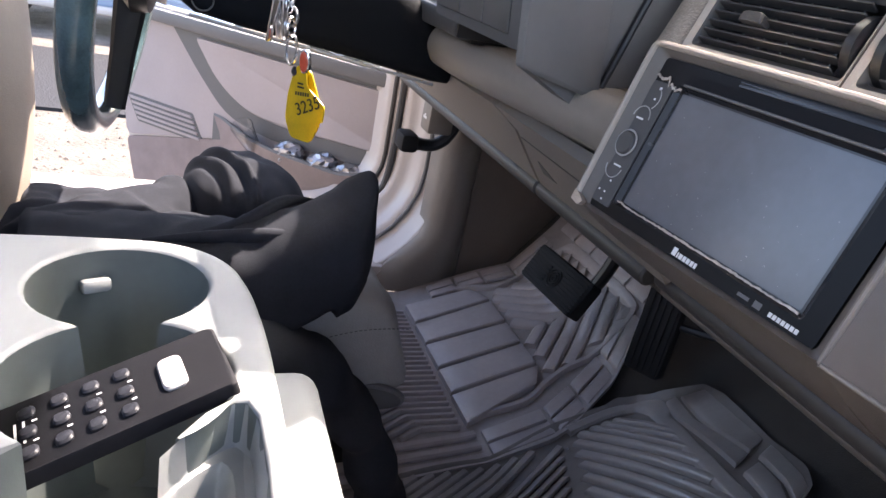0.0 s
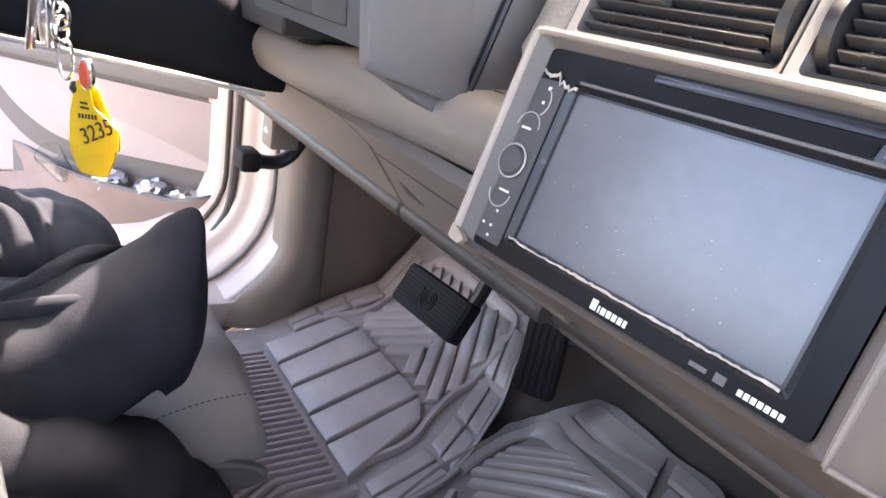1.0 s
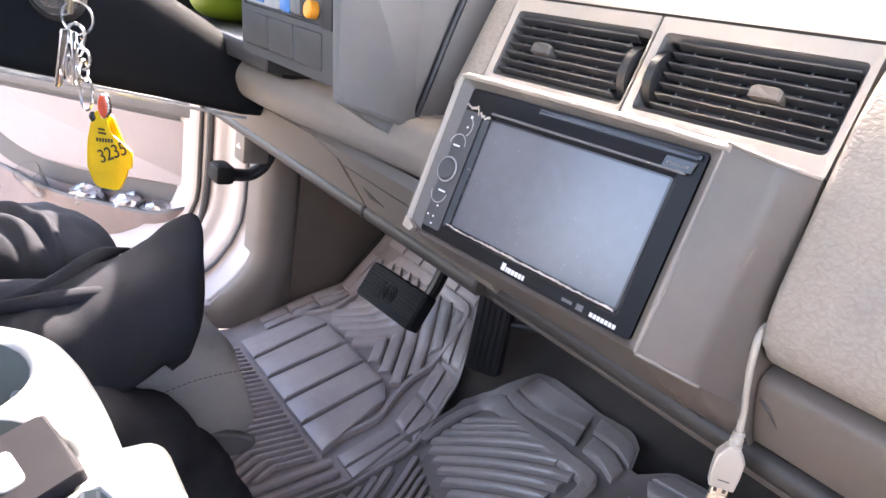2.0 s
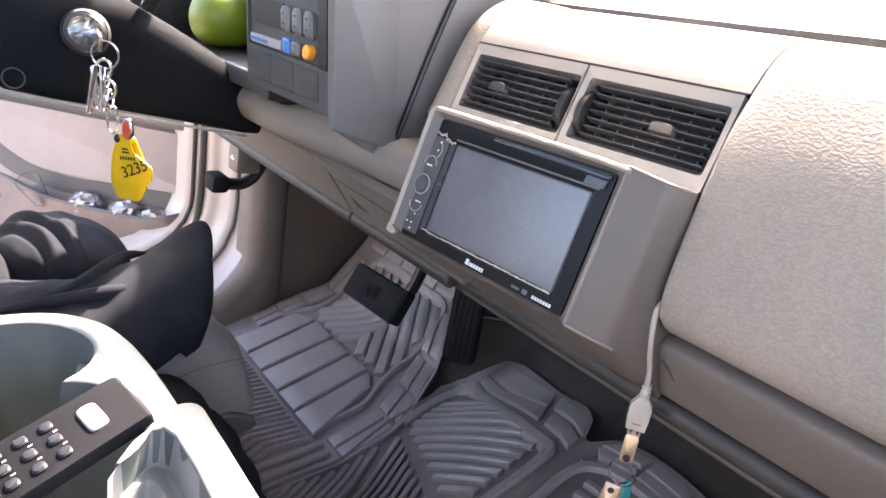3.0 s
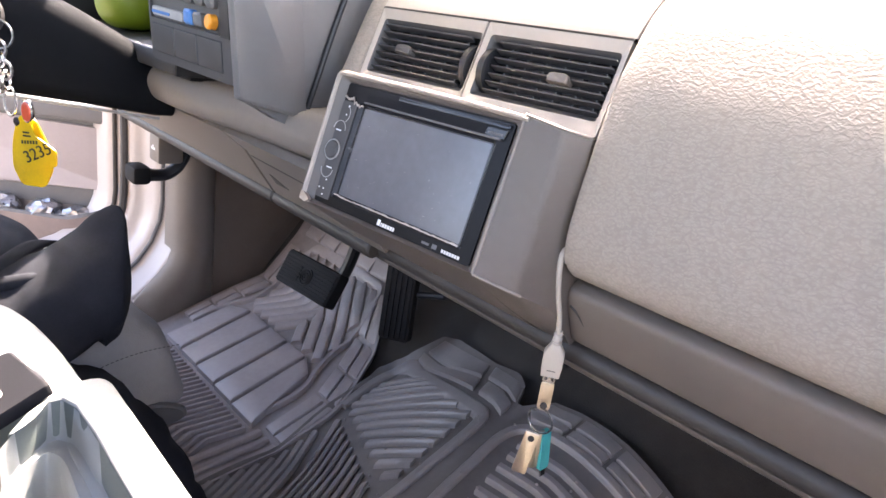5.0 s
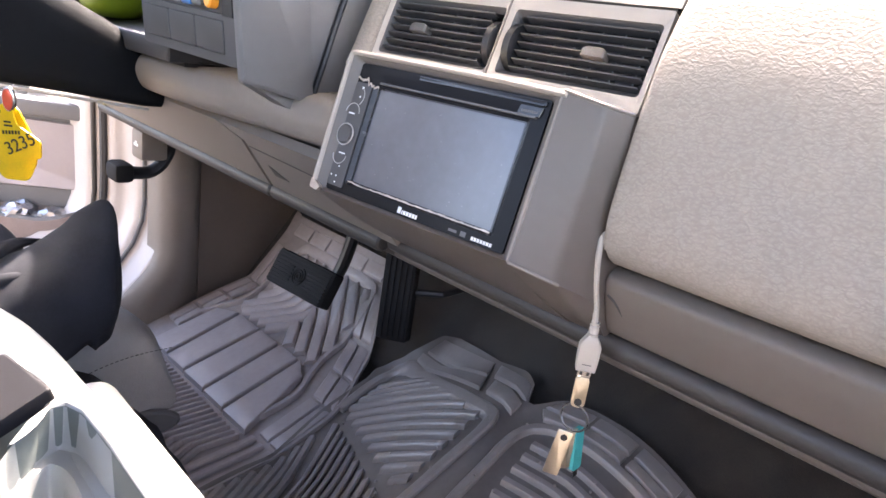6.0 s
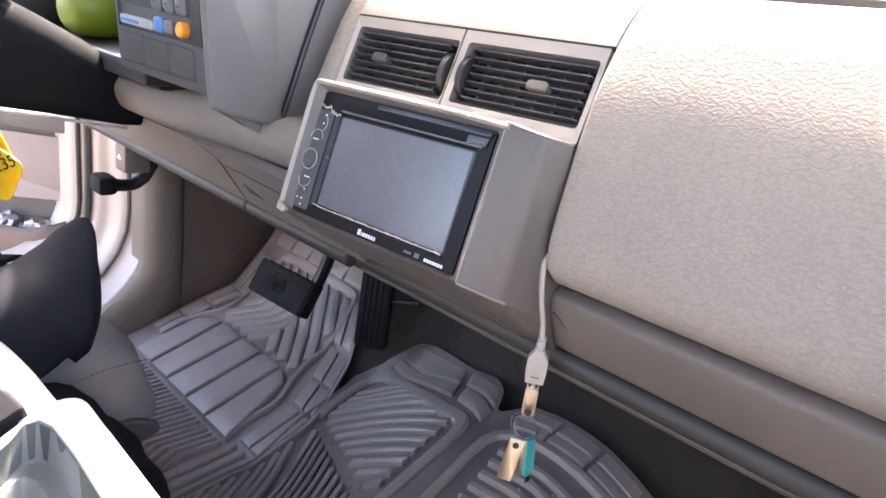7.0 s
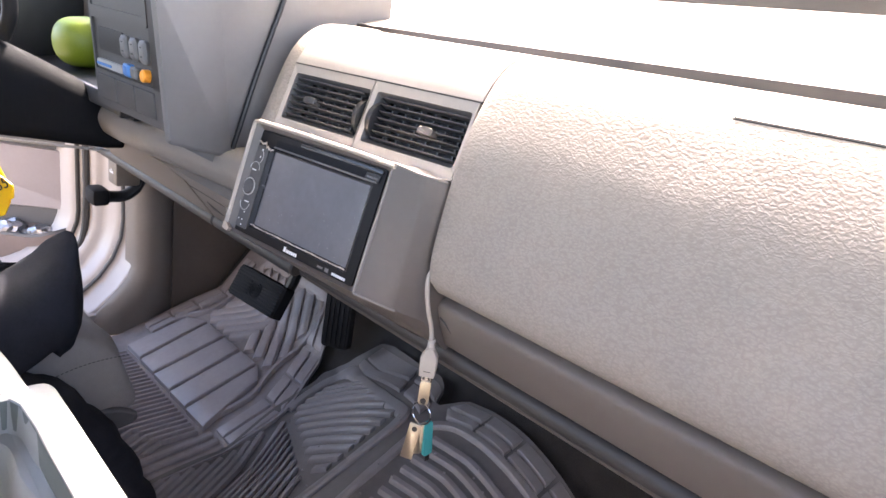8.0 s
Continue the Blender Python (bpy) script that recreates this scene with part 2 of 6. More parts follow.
def tube(bm, points, r, n=10, cap=True, flat=1.0, up=None):
    ps = [Vector(p) for p in points]
    rs = r if isinstance(r, (list, tuple)) else [r] * len(ps)
    rings = []
    side = None
    for i, p in enumerate(ps):
        d = (ps[min(i + 1, len(ps) - 1)] - ps[max(i - 1, 0)]).normalized()
        if side is None:
            ref = Vector(up) if up else (Vector((0, 0, 1)) if abs(d.z) < 0.9 else Vector((1, 0, 0)))
            side = d.cross(ref).normalized()
        side = (side - d * side.dot(d)).normalized()
        o = side.cross(d)
        rings.append([bm.verts.new(p + side * rs[i] * math.cos(2 * math.pi * k / n) + o * rs[i] * flat * math.sin(2 * math.pi * k / n)) for k in range(n)])
    for a, b in zip(rings, rings[1:]):
        for k in range(n):
            bm.faces.new((a[k], a[(k + 1) % n], b[(k + 1) % n], b[k]))
    if cap:
        bm.faces.new(rings[0][::-1])
        bm.faces.new(rings[-1])


def ring(bm, centre, turn, major, minor, n=28, m=8, arc=1.0, oval=1.0):
    pts = []
    for i in range(n + (0 if arc == 1.0 else 1)):
        a = 2 * math.pi * arc * i / n
        pts.append((math.cos(a) * major, math.sin(a) * major * oval))
    rows = []
    for i, (x, y) in enumerate(pts):
        a = 2 * math.pi * arc * i / n
        rows.append([bm.verts.new(Vector(centre) + turn @ Vector((x + math.cos(a) * minor * math.cos(2 * math.pi * k / m),
                     y + math.sin(a) * minor * math.cos(2 * math.pi * k / m), minor * math.sin(2 * math.pi * k / m)))) for k in range(m)])
    k2 = len(rows)
    for i in range(k2 if arc == 1.0 else k2 - 1):
        a, b = rows[i], rows[(i + 1) % k2]
        for k in range(m):
            bm.faces.new((a[k], a[(k + 1) % m], b[(k + 1) % m], b[k]))


def lathe(bm, m, profile, n=28):
    """(radius, height) pairs turned round the z axis of m."""
    rings = [[bm.verts.new(m @ Vector((r * math.cos(2 * math.pi * k / n), r * math.sin(2 * math.pi * k / n), h))) for k in range(n)] for r, h in profile]
    for a, b in zip(rings, rings[1:]):
        for k in range(n):
            bm.faces.new((a[k], a[(k + 1) % n], b[(k + 1) % n], b[k]))
    bm.faces.new(rings[0][::-1])
    bm.faces.new(rings[-1])


def grid(bm, fn, nu, nv):
    vs = [[bm.verts.new(fn(i / nu, j / nv)) for j in range(nv + 1)] for i in range(nu + 1)]
    for i in range(nu):
        for j in range(nv):
            bm.faces.new((vs[i][j], vs[i + 1][j], vs[i + 1][j + 1], vs[i][j + 1]))
    return vs


def solid_grid(bm, fn, nu, nv, drop):
    """A grid closed downwards by the drop, so that it has body."""
    a = grid(bm, fn, nu, nv)
    b = grid(bm, lambda u, v: Vector(fn(u, v)) + Vector(drop), nu, nv)
    rim = [(i, 0) for i in range(nu)] + [(nu, j) for j in range(nv)] + [(i, nv) for i in range(nu, 0, -1)] + [(0, j) for j in range(nv, 0, -1)]
    for (i, j), (p, q) in zip(rim, rim[1:] + rim[:1]):
        bm.faces.new((a[i][j], a[p][q], b[p][q], b[i][j]))


def step(t):
    t = max(0.0, min(1.0, t))
    return t * t * (3 - 2 * t)


def lerp(a, b, t):
    return a + (b - a) * t


def frame_fn(origin, u, v):
    """Lays (u, v, w) on a plane; w goes along the normal u x v."""
    o, u, v = Vector(origin), Vector(u).normalized(), Vector(v).normalized()
    w = u.cross(v)
    return lambda a, b, c: o + u * a + v * b + w * c


def rrect(x0, y0, x1, y1, r, n=4):
    return fillet([(x0, y0), (x1, y0), (x1, y1), (x0, y1)], r, n)


def frame_slab(bm, outer, inner, to3, depth, lip=0.0):
    """A frame: the area between two outlines with as many corners each."""
    k = len(outer)
    a = [bm.verts.new(to3(u, v, 0)) for u, v in outer]
    b = [bm.verts.new(to3(u, v, lip)) for u, v in inner]
    c = [bm.verts.new(to3(u, v, -depth)) for u, v in outer]
    d = [bm.verts.new(to3(u, v, -depth)) for u, v in inner]
    for i in range(k):
        j = (i + 1) % k
        bm.faces.new((a[i], a[j], b[j], b[i]))
        bm.faces.new((a[i], c[i], c[j], a[j]))
        bm.faces.new((b[i], b[j], d[j], d[i]))
        bm.faces.new((c[i], d[i], d[j], c[j]))


def letters(text, size, to_matrix, material, parent, name="printed_text", depth=0.0002):
    cu = bpy.data.curves.new(name, "FONT")
    cu.body, cu.size, cu.extrude, cu.align_x, cu.align_y = text, size, depth, "CENTER", "CENTER"
    tmp = bpy.data.objects.new(name, cu)
    scene.collection.objects.link(tmp)
    dg = bpy.context.evaluated_depsgraph_get()
    dg.update()
    me = bpy.data.meshes.new_from_object(tmp.evaluated_get(dg))
    bpy.data.objects.remove(tmp)
    me.transform(to_matrix)
    me.materials.clear()
    me.materials.append(material)
    ob = new(name, me)
    ob.parent = parent
    ob.matrix_parent_inverse = Matrix.Translation(-parent.location)
    return ob


# ---- cab shell ----
def drv_z(y):
    z = 0.04 + 0.36 * max(0.0, min(y, 0.41) - 0.17)
    return z + 1.25 * max(0.0, y - 0.41)


def hump_z(y):
    return 0.272 + 0.25 * (min(y, 0.41) - 0.33) + 0.75 * max(0.0, y - 0.41)


def floor_z(x, y):
    """Height of the floor pan: driver's footwell, transmission tunnel, passenger's footwell."""
    d = drv_z(y)
    shift = 0.42 * max(0.0, min(0.45, 0.33 - y))
    if x - shift < -0.09:
        k = max(0.0, min(1.0, (x - shift + 0.40) / 0.31))
        s = 0.3 * math.sin(math.pi / 2 * k) + 0.7 * k
    else:
        s = math.sin(math.pi / 2 * max(0.0, min(1.0, (0.34 - x) / 0.30)))
    return d + (max(hump_z(y), d) - d) * s


bm = bmesh.new()
solid_grid(bm, lambda u, v: (lerp(-0.97, 1.05, u), lerp(-1.15, 0.62, v), floor_z(lerp(-0.97, 1.05, u), lerp(-1.15, 0.62, v)) - 0.008), 70, 60, (0, 0, -0.05))
solo("floor", bm, CARPET, "dark grey-brown carpet over footwells and tunnel", "floor", kind="structure")

bm = bmesh.new()
rbox(bm, (0.04, 0.66, 0.45), (2.1, 0.06, 1.0), 0.004)
solo("wall_firewall", bm, TRIM, "dark firewall behind the dashboard", "wall", kind="structure")
bm = bmesh.new()
rbox(bm, (0.04, -1.18, 0.36), (2.1, 0.06, 0.86), 0.01)
rbox(bm, (0.04, -1.18, 1.37), (2.1, 0.06, 0.10), 0.01)
rbox(bm, (-0.93, -1.18, 1.05), (0.16, 0.06, 0.56), 0.01)
rbox(bm, (1.01, -1.18, 1.05), (0.16, 0.06, 0.56), 0.01)
solo("wall_rear", bm, CEIL, "grey trimmed rear wall of the cab", "wall", kind="structure")
bm = bmesh.new()
rbox(bm, (0.04, -0.490, 1.42), (2.06, 1.43, 0.05), 0.02)
solo("ceiling", bm, CEIL, "grey cloth headliner of the truck cab", "ceiling", kind="structure")
bm = bmesh.new()
rbox(bm, (1.06, -0.30, 0.03), (0.14, 1.80, 0.10), 0.02)
solo("wall_passenger_sill", bm, PAINT, "white painted sill of the passenger doorway", "sill", kind="structure")
# unseen wall, added to keep doorway light off the passenger footwell
bm = bmesh.new()
rbox(bm, (1.10, -0.30, 0.41), (0.06, 1.80, 0.66), 0.02)
solo("wall_light_block", bm, DOORVINYL, "unseen grey wall added to darken the passenger footwell", "door", kind="structure")
bm = bmesh.new()
for x, s in ((-1.02, 1), (1.06, -1)):
    tube(bm, [(x, 0.66, 0.82), (x + s * 0.05, 0.44, 1.10), (x + s * 0.10, 0.19, 1.41)], 0.035, 10)
solo("window_pillars", bm, CEIL, "padded grey windscreen pillars", "pillar", kind="structure")
bm = bmesh.new()
rbox(bm, (-1.02, -1.09, 0.72), (0.09, 0.14, 1.5), 0.02)
solo("wall_driver_rear", bm, CEIL, "grey trimmed rear pillar of the cab", "wall", kind="structure")

# side of the driver's footwell, hinge pillar and sill
bm = bmesh.new()
prism(bm, fillet([(0.30, 0.02), (0.62, 0.02), (0.62, 0.60), (0.30, 0.60)], 0.004), -1.03, -0.955)
solo("wall_kick_side", bm, KICK, "brown plastic side wall with footwell shade painted in", "wall", kind="structure")
kick = thing("kick_panel", "taupe plastic kick panel beside the footwell", "panel", (-0.94, 0.23, 0.05), kind="structure")
bm = bmesh.new()
def kick_at(u, v):
    z = lerp(0.055, 0.56, v)
    flare = 0.07 * (1 - step(min(1, v * 3.2)))
    y = lerp(0.211 - flare * 1.5, 0.317, u)
    x = -0.935 - 0.028 * (1 - math.sin(math.pi * min(1, u * 1.15))) ** 1.5 - 0.02 * (u > 0.98)
    return (x, y, z)
solid_grid(bm, kick_at, 14, 20, (-0.05, 0, 0))
part("trim_panel", bm, PANEL, kick)

jamb = thing("door_jamb", "white painted hinge pillar with rubber seal", "door jamb", (-1.05, 0.16, 0.0), kind="structure")
bm = bmesh.new()
prof = fillet([(0.232, -0.97), (0.232, -1.045), (0.207, -1.06), (0.197, -1.095), (0.172, -1.108), (0.162, -1.145), (0.137, -1.158), (0.122, -1.22), (0.30, -1.24), (0.30, -0.97)], 0.010, 3)
path = [(0.0, 0.60), (0.0, 0.30)] + [(-0.22 * (1 - math.cos(a)) , 0.30 - 0.19 * math.sin(a)) for a in [math.radians(d) for d in range(12, 91, 13)]] + [(-0.9, 0.11)]
rows = []
for i, (py, pz) in enumerate(path):
    a, b = path[max(0, i - 1)], path[min(len(path) - 1, i + 1)]
    t = Vector((b[0] - a[0], b[1] - a[1])).normalized()
    nrm = Vector((-t.y, t.x))
    rows.append([bm.verts.new((x, 0.185 + py + nrm.x * (y - 0.185), pz + nrm.y * (y - 0.185))) for y, x in prof])
for a, b in zip(rows, rows[1:]):
    for k in range(len(prof)):
        bm.faces.new((a[k], a[(k + 1) % len(prof)], b[(k + 1) % len(prof)], b[k]))
bm.faces.new(rows[0])
bm.faces.new(rows[-1][::-1])
part("pillar", bm, PAINT, jamb)
for off, x, r, m_, what in ((0.219, -1.050, 0.0045, GREYP, "grey rubber inner strip"), (0.150, -1.150, 0.005, TRIM, "dark outer seam")):
    bm = bmesh.new()
    line = []
    for i, (py, pz) in enumerate(path):
        a, b = path[max(0, i - 1)], path[min(len(path) - 1, i + 1)]
        t = Vector((b[0] - a[0], b[1] - a[1])).normalized()
        line.append(Vector((x, 0.185 + py - t.y * (off - 0.185), pz + t.x * (off - 0.185))))
    tube(bm, line, r, 8)
    part("weather_strip", bm, m_, jamb, what)
bm = bmesh.new()
rbox(bm, (-1.035, 0.232, 0.262), (0.03, 0.010, 0.115), 0.004)
part("striker_plate", bm, SILVERB, jamb, "grey metal plate")
bm = bmesh.new()
tube(bm, smooth_line([(-1.125, 0.160, 0.62), (-1.125, 0.160, 0.31), (-1.125, 0.135, 0.20), (-1.125, 0.06, 0.140), (-1.125, -0.08, 0.122), (-1.125, -0.8, 0.12)], 5), 0.008, 8)
part("rubber_seal", bm, GREYD, jamb, "grey rubber door seal")
bm = bmesh.new()
rbox(bm, (-1.04, -0.42, 0.075), (0.16, 1.25, 0.06), 0.012)
part("sill_plate", bm, PAINT, jamb, "white painted door sill")

# ---- windscreen ----
win = thing("windscreen", "slanted clear windscreen above the dashboard", "window", (0, 0.66, 0.86), kind="structure")
bm = bmesh.new()
slab(bm, [(-0.98, 0), (1.02, 0), (0.95, 0.695), (-0.90, 0.695)], frame_fn((0, 0.67, 0.885), (1, 0, 0), (0, -0.675, 0.738)), 0.005)
pane = part("pane", bm, GLASS, win)
pane.visible_shadow = False
bm = bmesh.new()
tube(bm, [(-1.0, 0.672, 0.884), (0.02, 0.70, 0.89), (1.04, 0.672, 0.884)], 0.014, 8)
part("lower_seal", bm, TRIM, win)

# ---- outside ----
bm = bmesh.new()
solid_grid(bm, lambda u, v: (lerp(-1, 1, u) ** 3 * 400 - 2, lerp(-1, 1, v) ** 3 * 400, -0.62 + 0.012 * noise.noise(Vector((u * 90, v * 90, 0)))), 60, 60, (0, 0, -0.3))
solo("ground", bm, GRAVEL, "pale sunlit gravel ground outside the truck", "ground", kind="structure")
bm = bmesh.new()
rnd = random.Random(4)
for i in range(1400):
    x, y = -1.4 - 4.2 * rnd.random() ** 1.4, rnd.uniform(-2.2, 1.4)
    r = rnd.uniform(0.006, 0.02)
    o = Vector((x, y, -0.622))
    vs = [bm.verts.new(o + Vector((math.cos(a) * r * rnd.uniform(0.7, 1.2), math.sin(a) * r * rnd.uniform(0.7, 1.2), 0))) for a in (0, 1.3, 2.5, 3.8, 5.0)]
    t = bm.verts.new(o + Vector((0, 0, r * rnd.uniform(0.5, 0.9))))
    for a, b in zip(vs, vs[1:] + vs[:1]):
        bm.faces.new((a, b, t))
solo("gravel_stones", bm, GRAVEL, "loose pale stones scattered over the gravel", "gravel", kind="stuff")


# dark slab added on the ground; its colour stands in for shade there
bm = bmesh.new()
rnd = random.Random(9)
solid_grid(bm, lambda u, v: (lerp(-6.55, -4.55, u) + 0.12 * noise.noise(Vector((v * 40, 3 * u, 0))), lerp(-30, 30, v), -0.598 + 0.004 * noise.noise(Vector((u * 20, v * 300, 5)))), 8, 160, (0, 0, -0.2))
solo("road", bm, GROUNDSHADE, "dark speckled slab standing in for shade on the gravel", "road", kind="structure")


def parked_truck():
    car = thing("parked_pickup", "pale blue parked pickup standing on the gravel", "car", (-7.6, -1.5, -0.62))
    bm = bmesh.new()
    prism(bm, fillet([(-6.75, -0.32), (-6.70, 0.05), (-6.70, 0.25), (-6.78, 0.42), (-7.1, 0.45), (-7.25, 1.05), (-8.2, 1.05), (-8.35, 0.42), (-8.5, 0.2), (-8.45, -0.32)], 0.04, 3), -5.0, 2.2)
    for v in bm.verts:
        v.co = (v.co.y, v.co.x, v.co.z)
    part("body", bm, CARBLUE, car)
    bm = bmesh.new()
    rbox(bm, (-6.74, -1.4, -0.35), (0.08, 3.0, 0.08), 0.02)
    part("side_sill", bm, PAINT, car, "dusty white sill")
    bm = bmesh.new()
    rbox(bm, (-6.70, -1.4, 0.02), (0.03, 6.8, 0.05), 0.008)
    part("side_moulding", bm, TYRE, car, "black side moulding")
    for y in (-2.15, 1.25):
        bm = bmesh.new()
        lathe(bm, Matrix.Translation((-6.95, y, -0.26)) @ Euler((0, radians(90), 0)).to_matrix().to_4x4(), [(0.2, -0.1), (0.34, -0.1), (0.36, -0.06), (0.36, 0.08), (0.34, 0.12), (0.2, 0.12)], 32)
        w = part("wheel", bm, TYRE, car)
        bm = bmesh.new()
        lathe(bm, Matrix.Translation((-6.95, y, -0.26)) @ Euler((0, radians(90), 0)).to_matrix().to_4x4(), [(0.06, 0.07), (0.18, 0.10), (0.21, 0.13), (0.21, 0.0), (0.06, 0.0)], 24)
        part("rim", bm, SILVERB, w)
    car.location.x -= 0.75
parked_truck()

# ---- dashboard ----
YAW = 0.092


def yawed(x):
    """The centre section of the dashboard is turned a little towards the driver."""
    return YAW * x


dash = thing("dashboard", "taupe grained vinyl pickup dashboard with rounded pad", "dashboard", (0, 0.2, 0.5))
PAD = [(0.122, 0.5875), (0.106, 0.5865), (0.094, 0.5872), (0.0845, 0.5915), (0.0765, 0.6005), (0.0727, 0.613), (0.0722, 0.628), (0.0752, 0.650), (0.0795, 0.673), (0.0842, 0.697), (0.0935, 0.733), (0.1085, 0.764), (0.123, 0.787),
       (0.137, 0.7995), (0.152, 0.8065), (0.172, 0.810), (0.206, 0.811)]
front = [(p.x, p.y) for p in smooth_line([Vector(p) for p in PAD], 5)]
bm = bmesh.new()
xs = [0.1478, 0.1482, 0.1490, 0.1505, 0.1530] + [0.17 + 0.05 * i for i in range(18)] + [1.04]
rows = []
for x in xs:
    s = max(0.0, 1 - (x - 0.1478) / 0.0052)
    back_off = 0.0045 * (1 - math.sqrt(max(0, 1 - s * s)))
    rows.append([bm.verts.new((x, y + back_off, z + (0.0035 * s * s if z < 0.60 else -0.001 * s))) for y, z in front] + [bm.verts.new((x, 0.206, 0.62)), bm.verts.new((x, 0.122, 0.60))])
k = len(rows[0])
for a, b in zip(rows, rows[1:]):
    for i in range(k):
        bm.faces.new((a[i], a[(i + 1) % k], b[(i + 1) % k], b[i]))
bm.faces.new(rows[0]); bm.faces.new(rows[-1][::-1])
part("passenger_pad", bm, VINYL, dash, "grained cream-taupe padded vinyl", 50)

bm = bmesh.new()
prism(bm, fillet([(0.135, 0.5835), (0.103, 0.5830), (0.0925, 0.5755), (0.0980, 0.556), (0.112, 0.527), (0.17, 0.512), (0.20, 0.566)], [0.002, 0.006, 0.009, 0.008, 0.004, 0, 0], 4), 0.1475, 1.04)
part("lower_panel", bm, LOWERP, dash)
bm = bmesh.new()
tube(bm, smooth_line([(0.150, 0.0955, 0.5620), (0.156, 0.0970, 0.5580), (0.161, 0.1015, 0.5500), (0.165, 0.1070, 0.5415)], 5), 0.0009, 6)
part("hairline_crack", bm, TRIM, dash, "short dark crack in the panel")
bm = bmesh.new()
prism(bm, [(0.165, 0.505), (0.60, 0.50), (0.60, 0.79), (0.19, 0.79), (0.19, 0.61), (0.165, 0.60)], -0.96, 1.05)
part("inner_frame", bm, TRIM, dash, "dark inner structure seen in the gaps")
for x0, x1, y, z in ((-0.975, -0.350, 0.113, 0.511), (-0.347, -0.128, 0.113, 0.511), (-0.124, 1.04, 0.122, 0.5145)):
    bm = bmesh.new()
    tube(bm, [(x0, y, z), (x0 + 0.002, y, z), (x1 - 0.002, y, z), (x1, y, z)], [0.008, 0.0105, 0.0105, 0.008], 12)
    part("lower_bar", bm, TRIM, dash, "dark rounded lower edge bar")
bm = bmesh.new()
tube(bm, [(-0.122, 0.129, 0.5005), (1.04, 0.129, 0.5005)], 0.0055, 10)
part("bar_lip", bm, PODP, dash, "thin taupe lip under the bar")
bm = bmesh.new()
prism(bm, fillet([(0.128, 0.512), (0.20, 0.512), (0.20, 0.494), (0.128, 0.494)], 0.003), -0.97, -0.12)
part("bar_backing", bm, TRIM, dash)
bm = bmesh.new()
prism(bm, fillet([(0.134, 0.515), (0.21, 0.515), (0.21, 0.496), (0.134, 0.496)], 0.003), -0.119, 1.04)
part("bar_backing", bm, TRIM, dash)

# brow above the vents, left end strip, rear top pad
BROW = [(0.0985, 0.7665), (0.1035, 0.7755), (0.113, 0.788), (0.127, 0.7995), (0.145, 0.807), (0.170, 0.810), (0.206, 0.811)]
bm = bmesh.new()
prism(bm, [(p.x, p.y) for p in smooth_line([Vector(p) for p in BROW], 4)] + [(0.206, 0.770), (0.118, 0.7680)], -0.1220, 0.1470, 6, lambda x, y, z: (y + yawed(x) * (1 - step((y - 0.10) / 0.08)), z))
part("centre_brow", bm, VENTP, dash)
STRIP = [(0.060, 0.690), (0.067, 0.705), (0.080, 0.738), (0.0915, 0.765), (0.102, 0.783), (0.117, 0.798), (0.138, 0.8095), (0.165, 0.813), (0.206, 0.813)]
bm = bmesh.new()
line = [(p.x, p.y) for p in smooth_line([Vector(p) for p in STRIP], 4)]
rows = []
for x, lift in ((-0.160, 0.012), (-0.1575, 0.0035), (-0.152, 0.0), (-0.130, 0.0), (-0.1262, 0.0028), (-0.1245, 0.010)):
    rows.append([bm.verts.new((x, y + lift * (1 - 0.8 * step((y - 0.11) / 0.05)), z - lift * 0.5 * step((y - 0.10) / 0.05))) for y, z in line] + [bm.verts.new((x, 0.206, 0.60)), bm.verts.new((x, 0.10, 0.60))])
k = len(rows[0])
for a, b in zip(rows, rows[1:]):
    for i in range(k):
        bm.faces.new((a[i], a[(i + 1) % k], b[(i + 1) % k], b[i]))
bm.faces.new(rows[0]); bm.faces.new(rows[-1][::-1])
part("end_strip", bm, VINYL, dash, "grained strip at the end of the vents", 50)
bm = bmesh.new()
prism(bm, fillet([(0.215, 0.8185), (0.60, 0.908), (0.68, 0.913), (0.68, 0.80), (0.215, 0.76)], [0.006, 0.02, 0.01, 0, 0], 4), -0.34, 1.05, 4, lambda x, y, z: (y, z + 0.004 * step((x + 0.1) / 0.7) * (z > 0.80)))
part("top_pad", bm, VINYL, dash, "sunlit textured top pad under the windscreen")
bm = bmesh.new()
prism(bm, fillet([(0.2065, 0.772), (0.2155, 0.772), (0.2155, 0.8195), (0.2065, 0.8175)], 0.002, 2), -0.34, 1.05, 12, lambda x, y, z: (y, z + 0.004 * step((x + 0.1) / 0.7) * (z > 0.80)))
part("pad_seal", bm, TRIM, dash, "dark rubber seal along the top pad")
# side defroster outlet: a flush flap in the slope of the pad
dto = frame_fn((0.392, 0.1345, 0.7990), (1, 0, 0), (0, 0.0215, 0.0150))
bm = bmesh.new()
frame_slab(bm, rrect(-0.030, -0.0115, 0.160, 0.0135, 0.003), rrect(-0.0288, -0.0106, 0.1588, 0.0126, 0.002), lambda a, b, c: dto(a, b, c - 0.0012), 0.004, -0.0005)
outlet = part("defroster_frame", bm, TRIM, dash, "thin dark gap round the defroster outlet")
bm = bmesh.new()
slab(bm, rrect(-0.0286, -0.0104, 0.1586, 0.0124, 0.002), lambda a, b, c: dto(a, b, c - 0.0004), 0.002)
part("defroster_flap", bm, VENTP, outlet)

# vent panel
VU = Vector((1, YAW, 0)).normalized()
VV = Vector((0, 0.37, 1))
VV = (VV - VU * VV.dot(VU)).normalized()
vlen = 0.0712
vto = frame_fn((0, 0.075, 0.698), VU, VV)
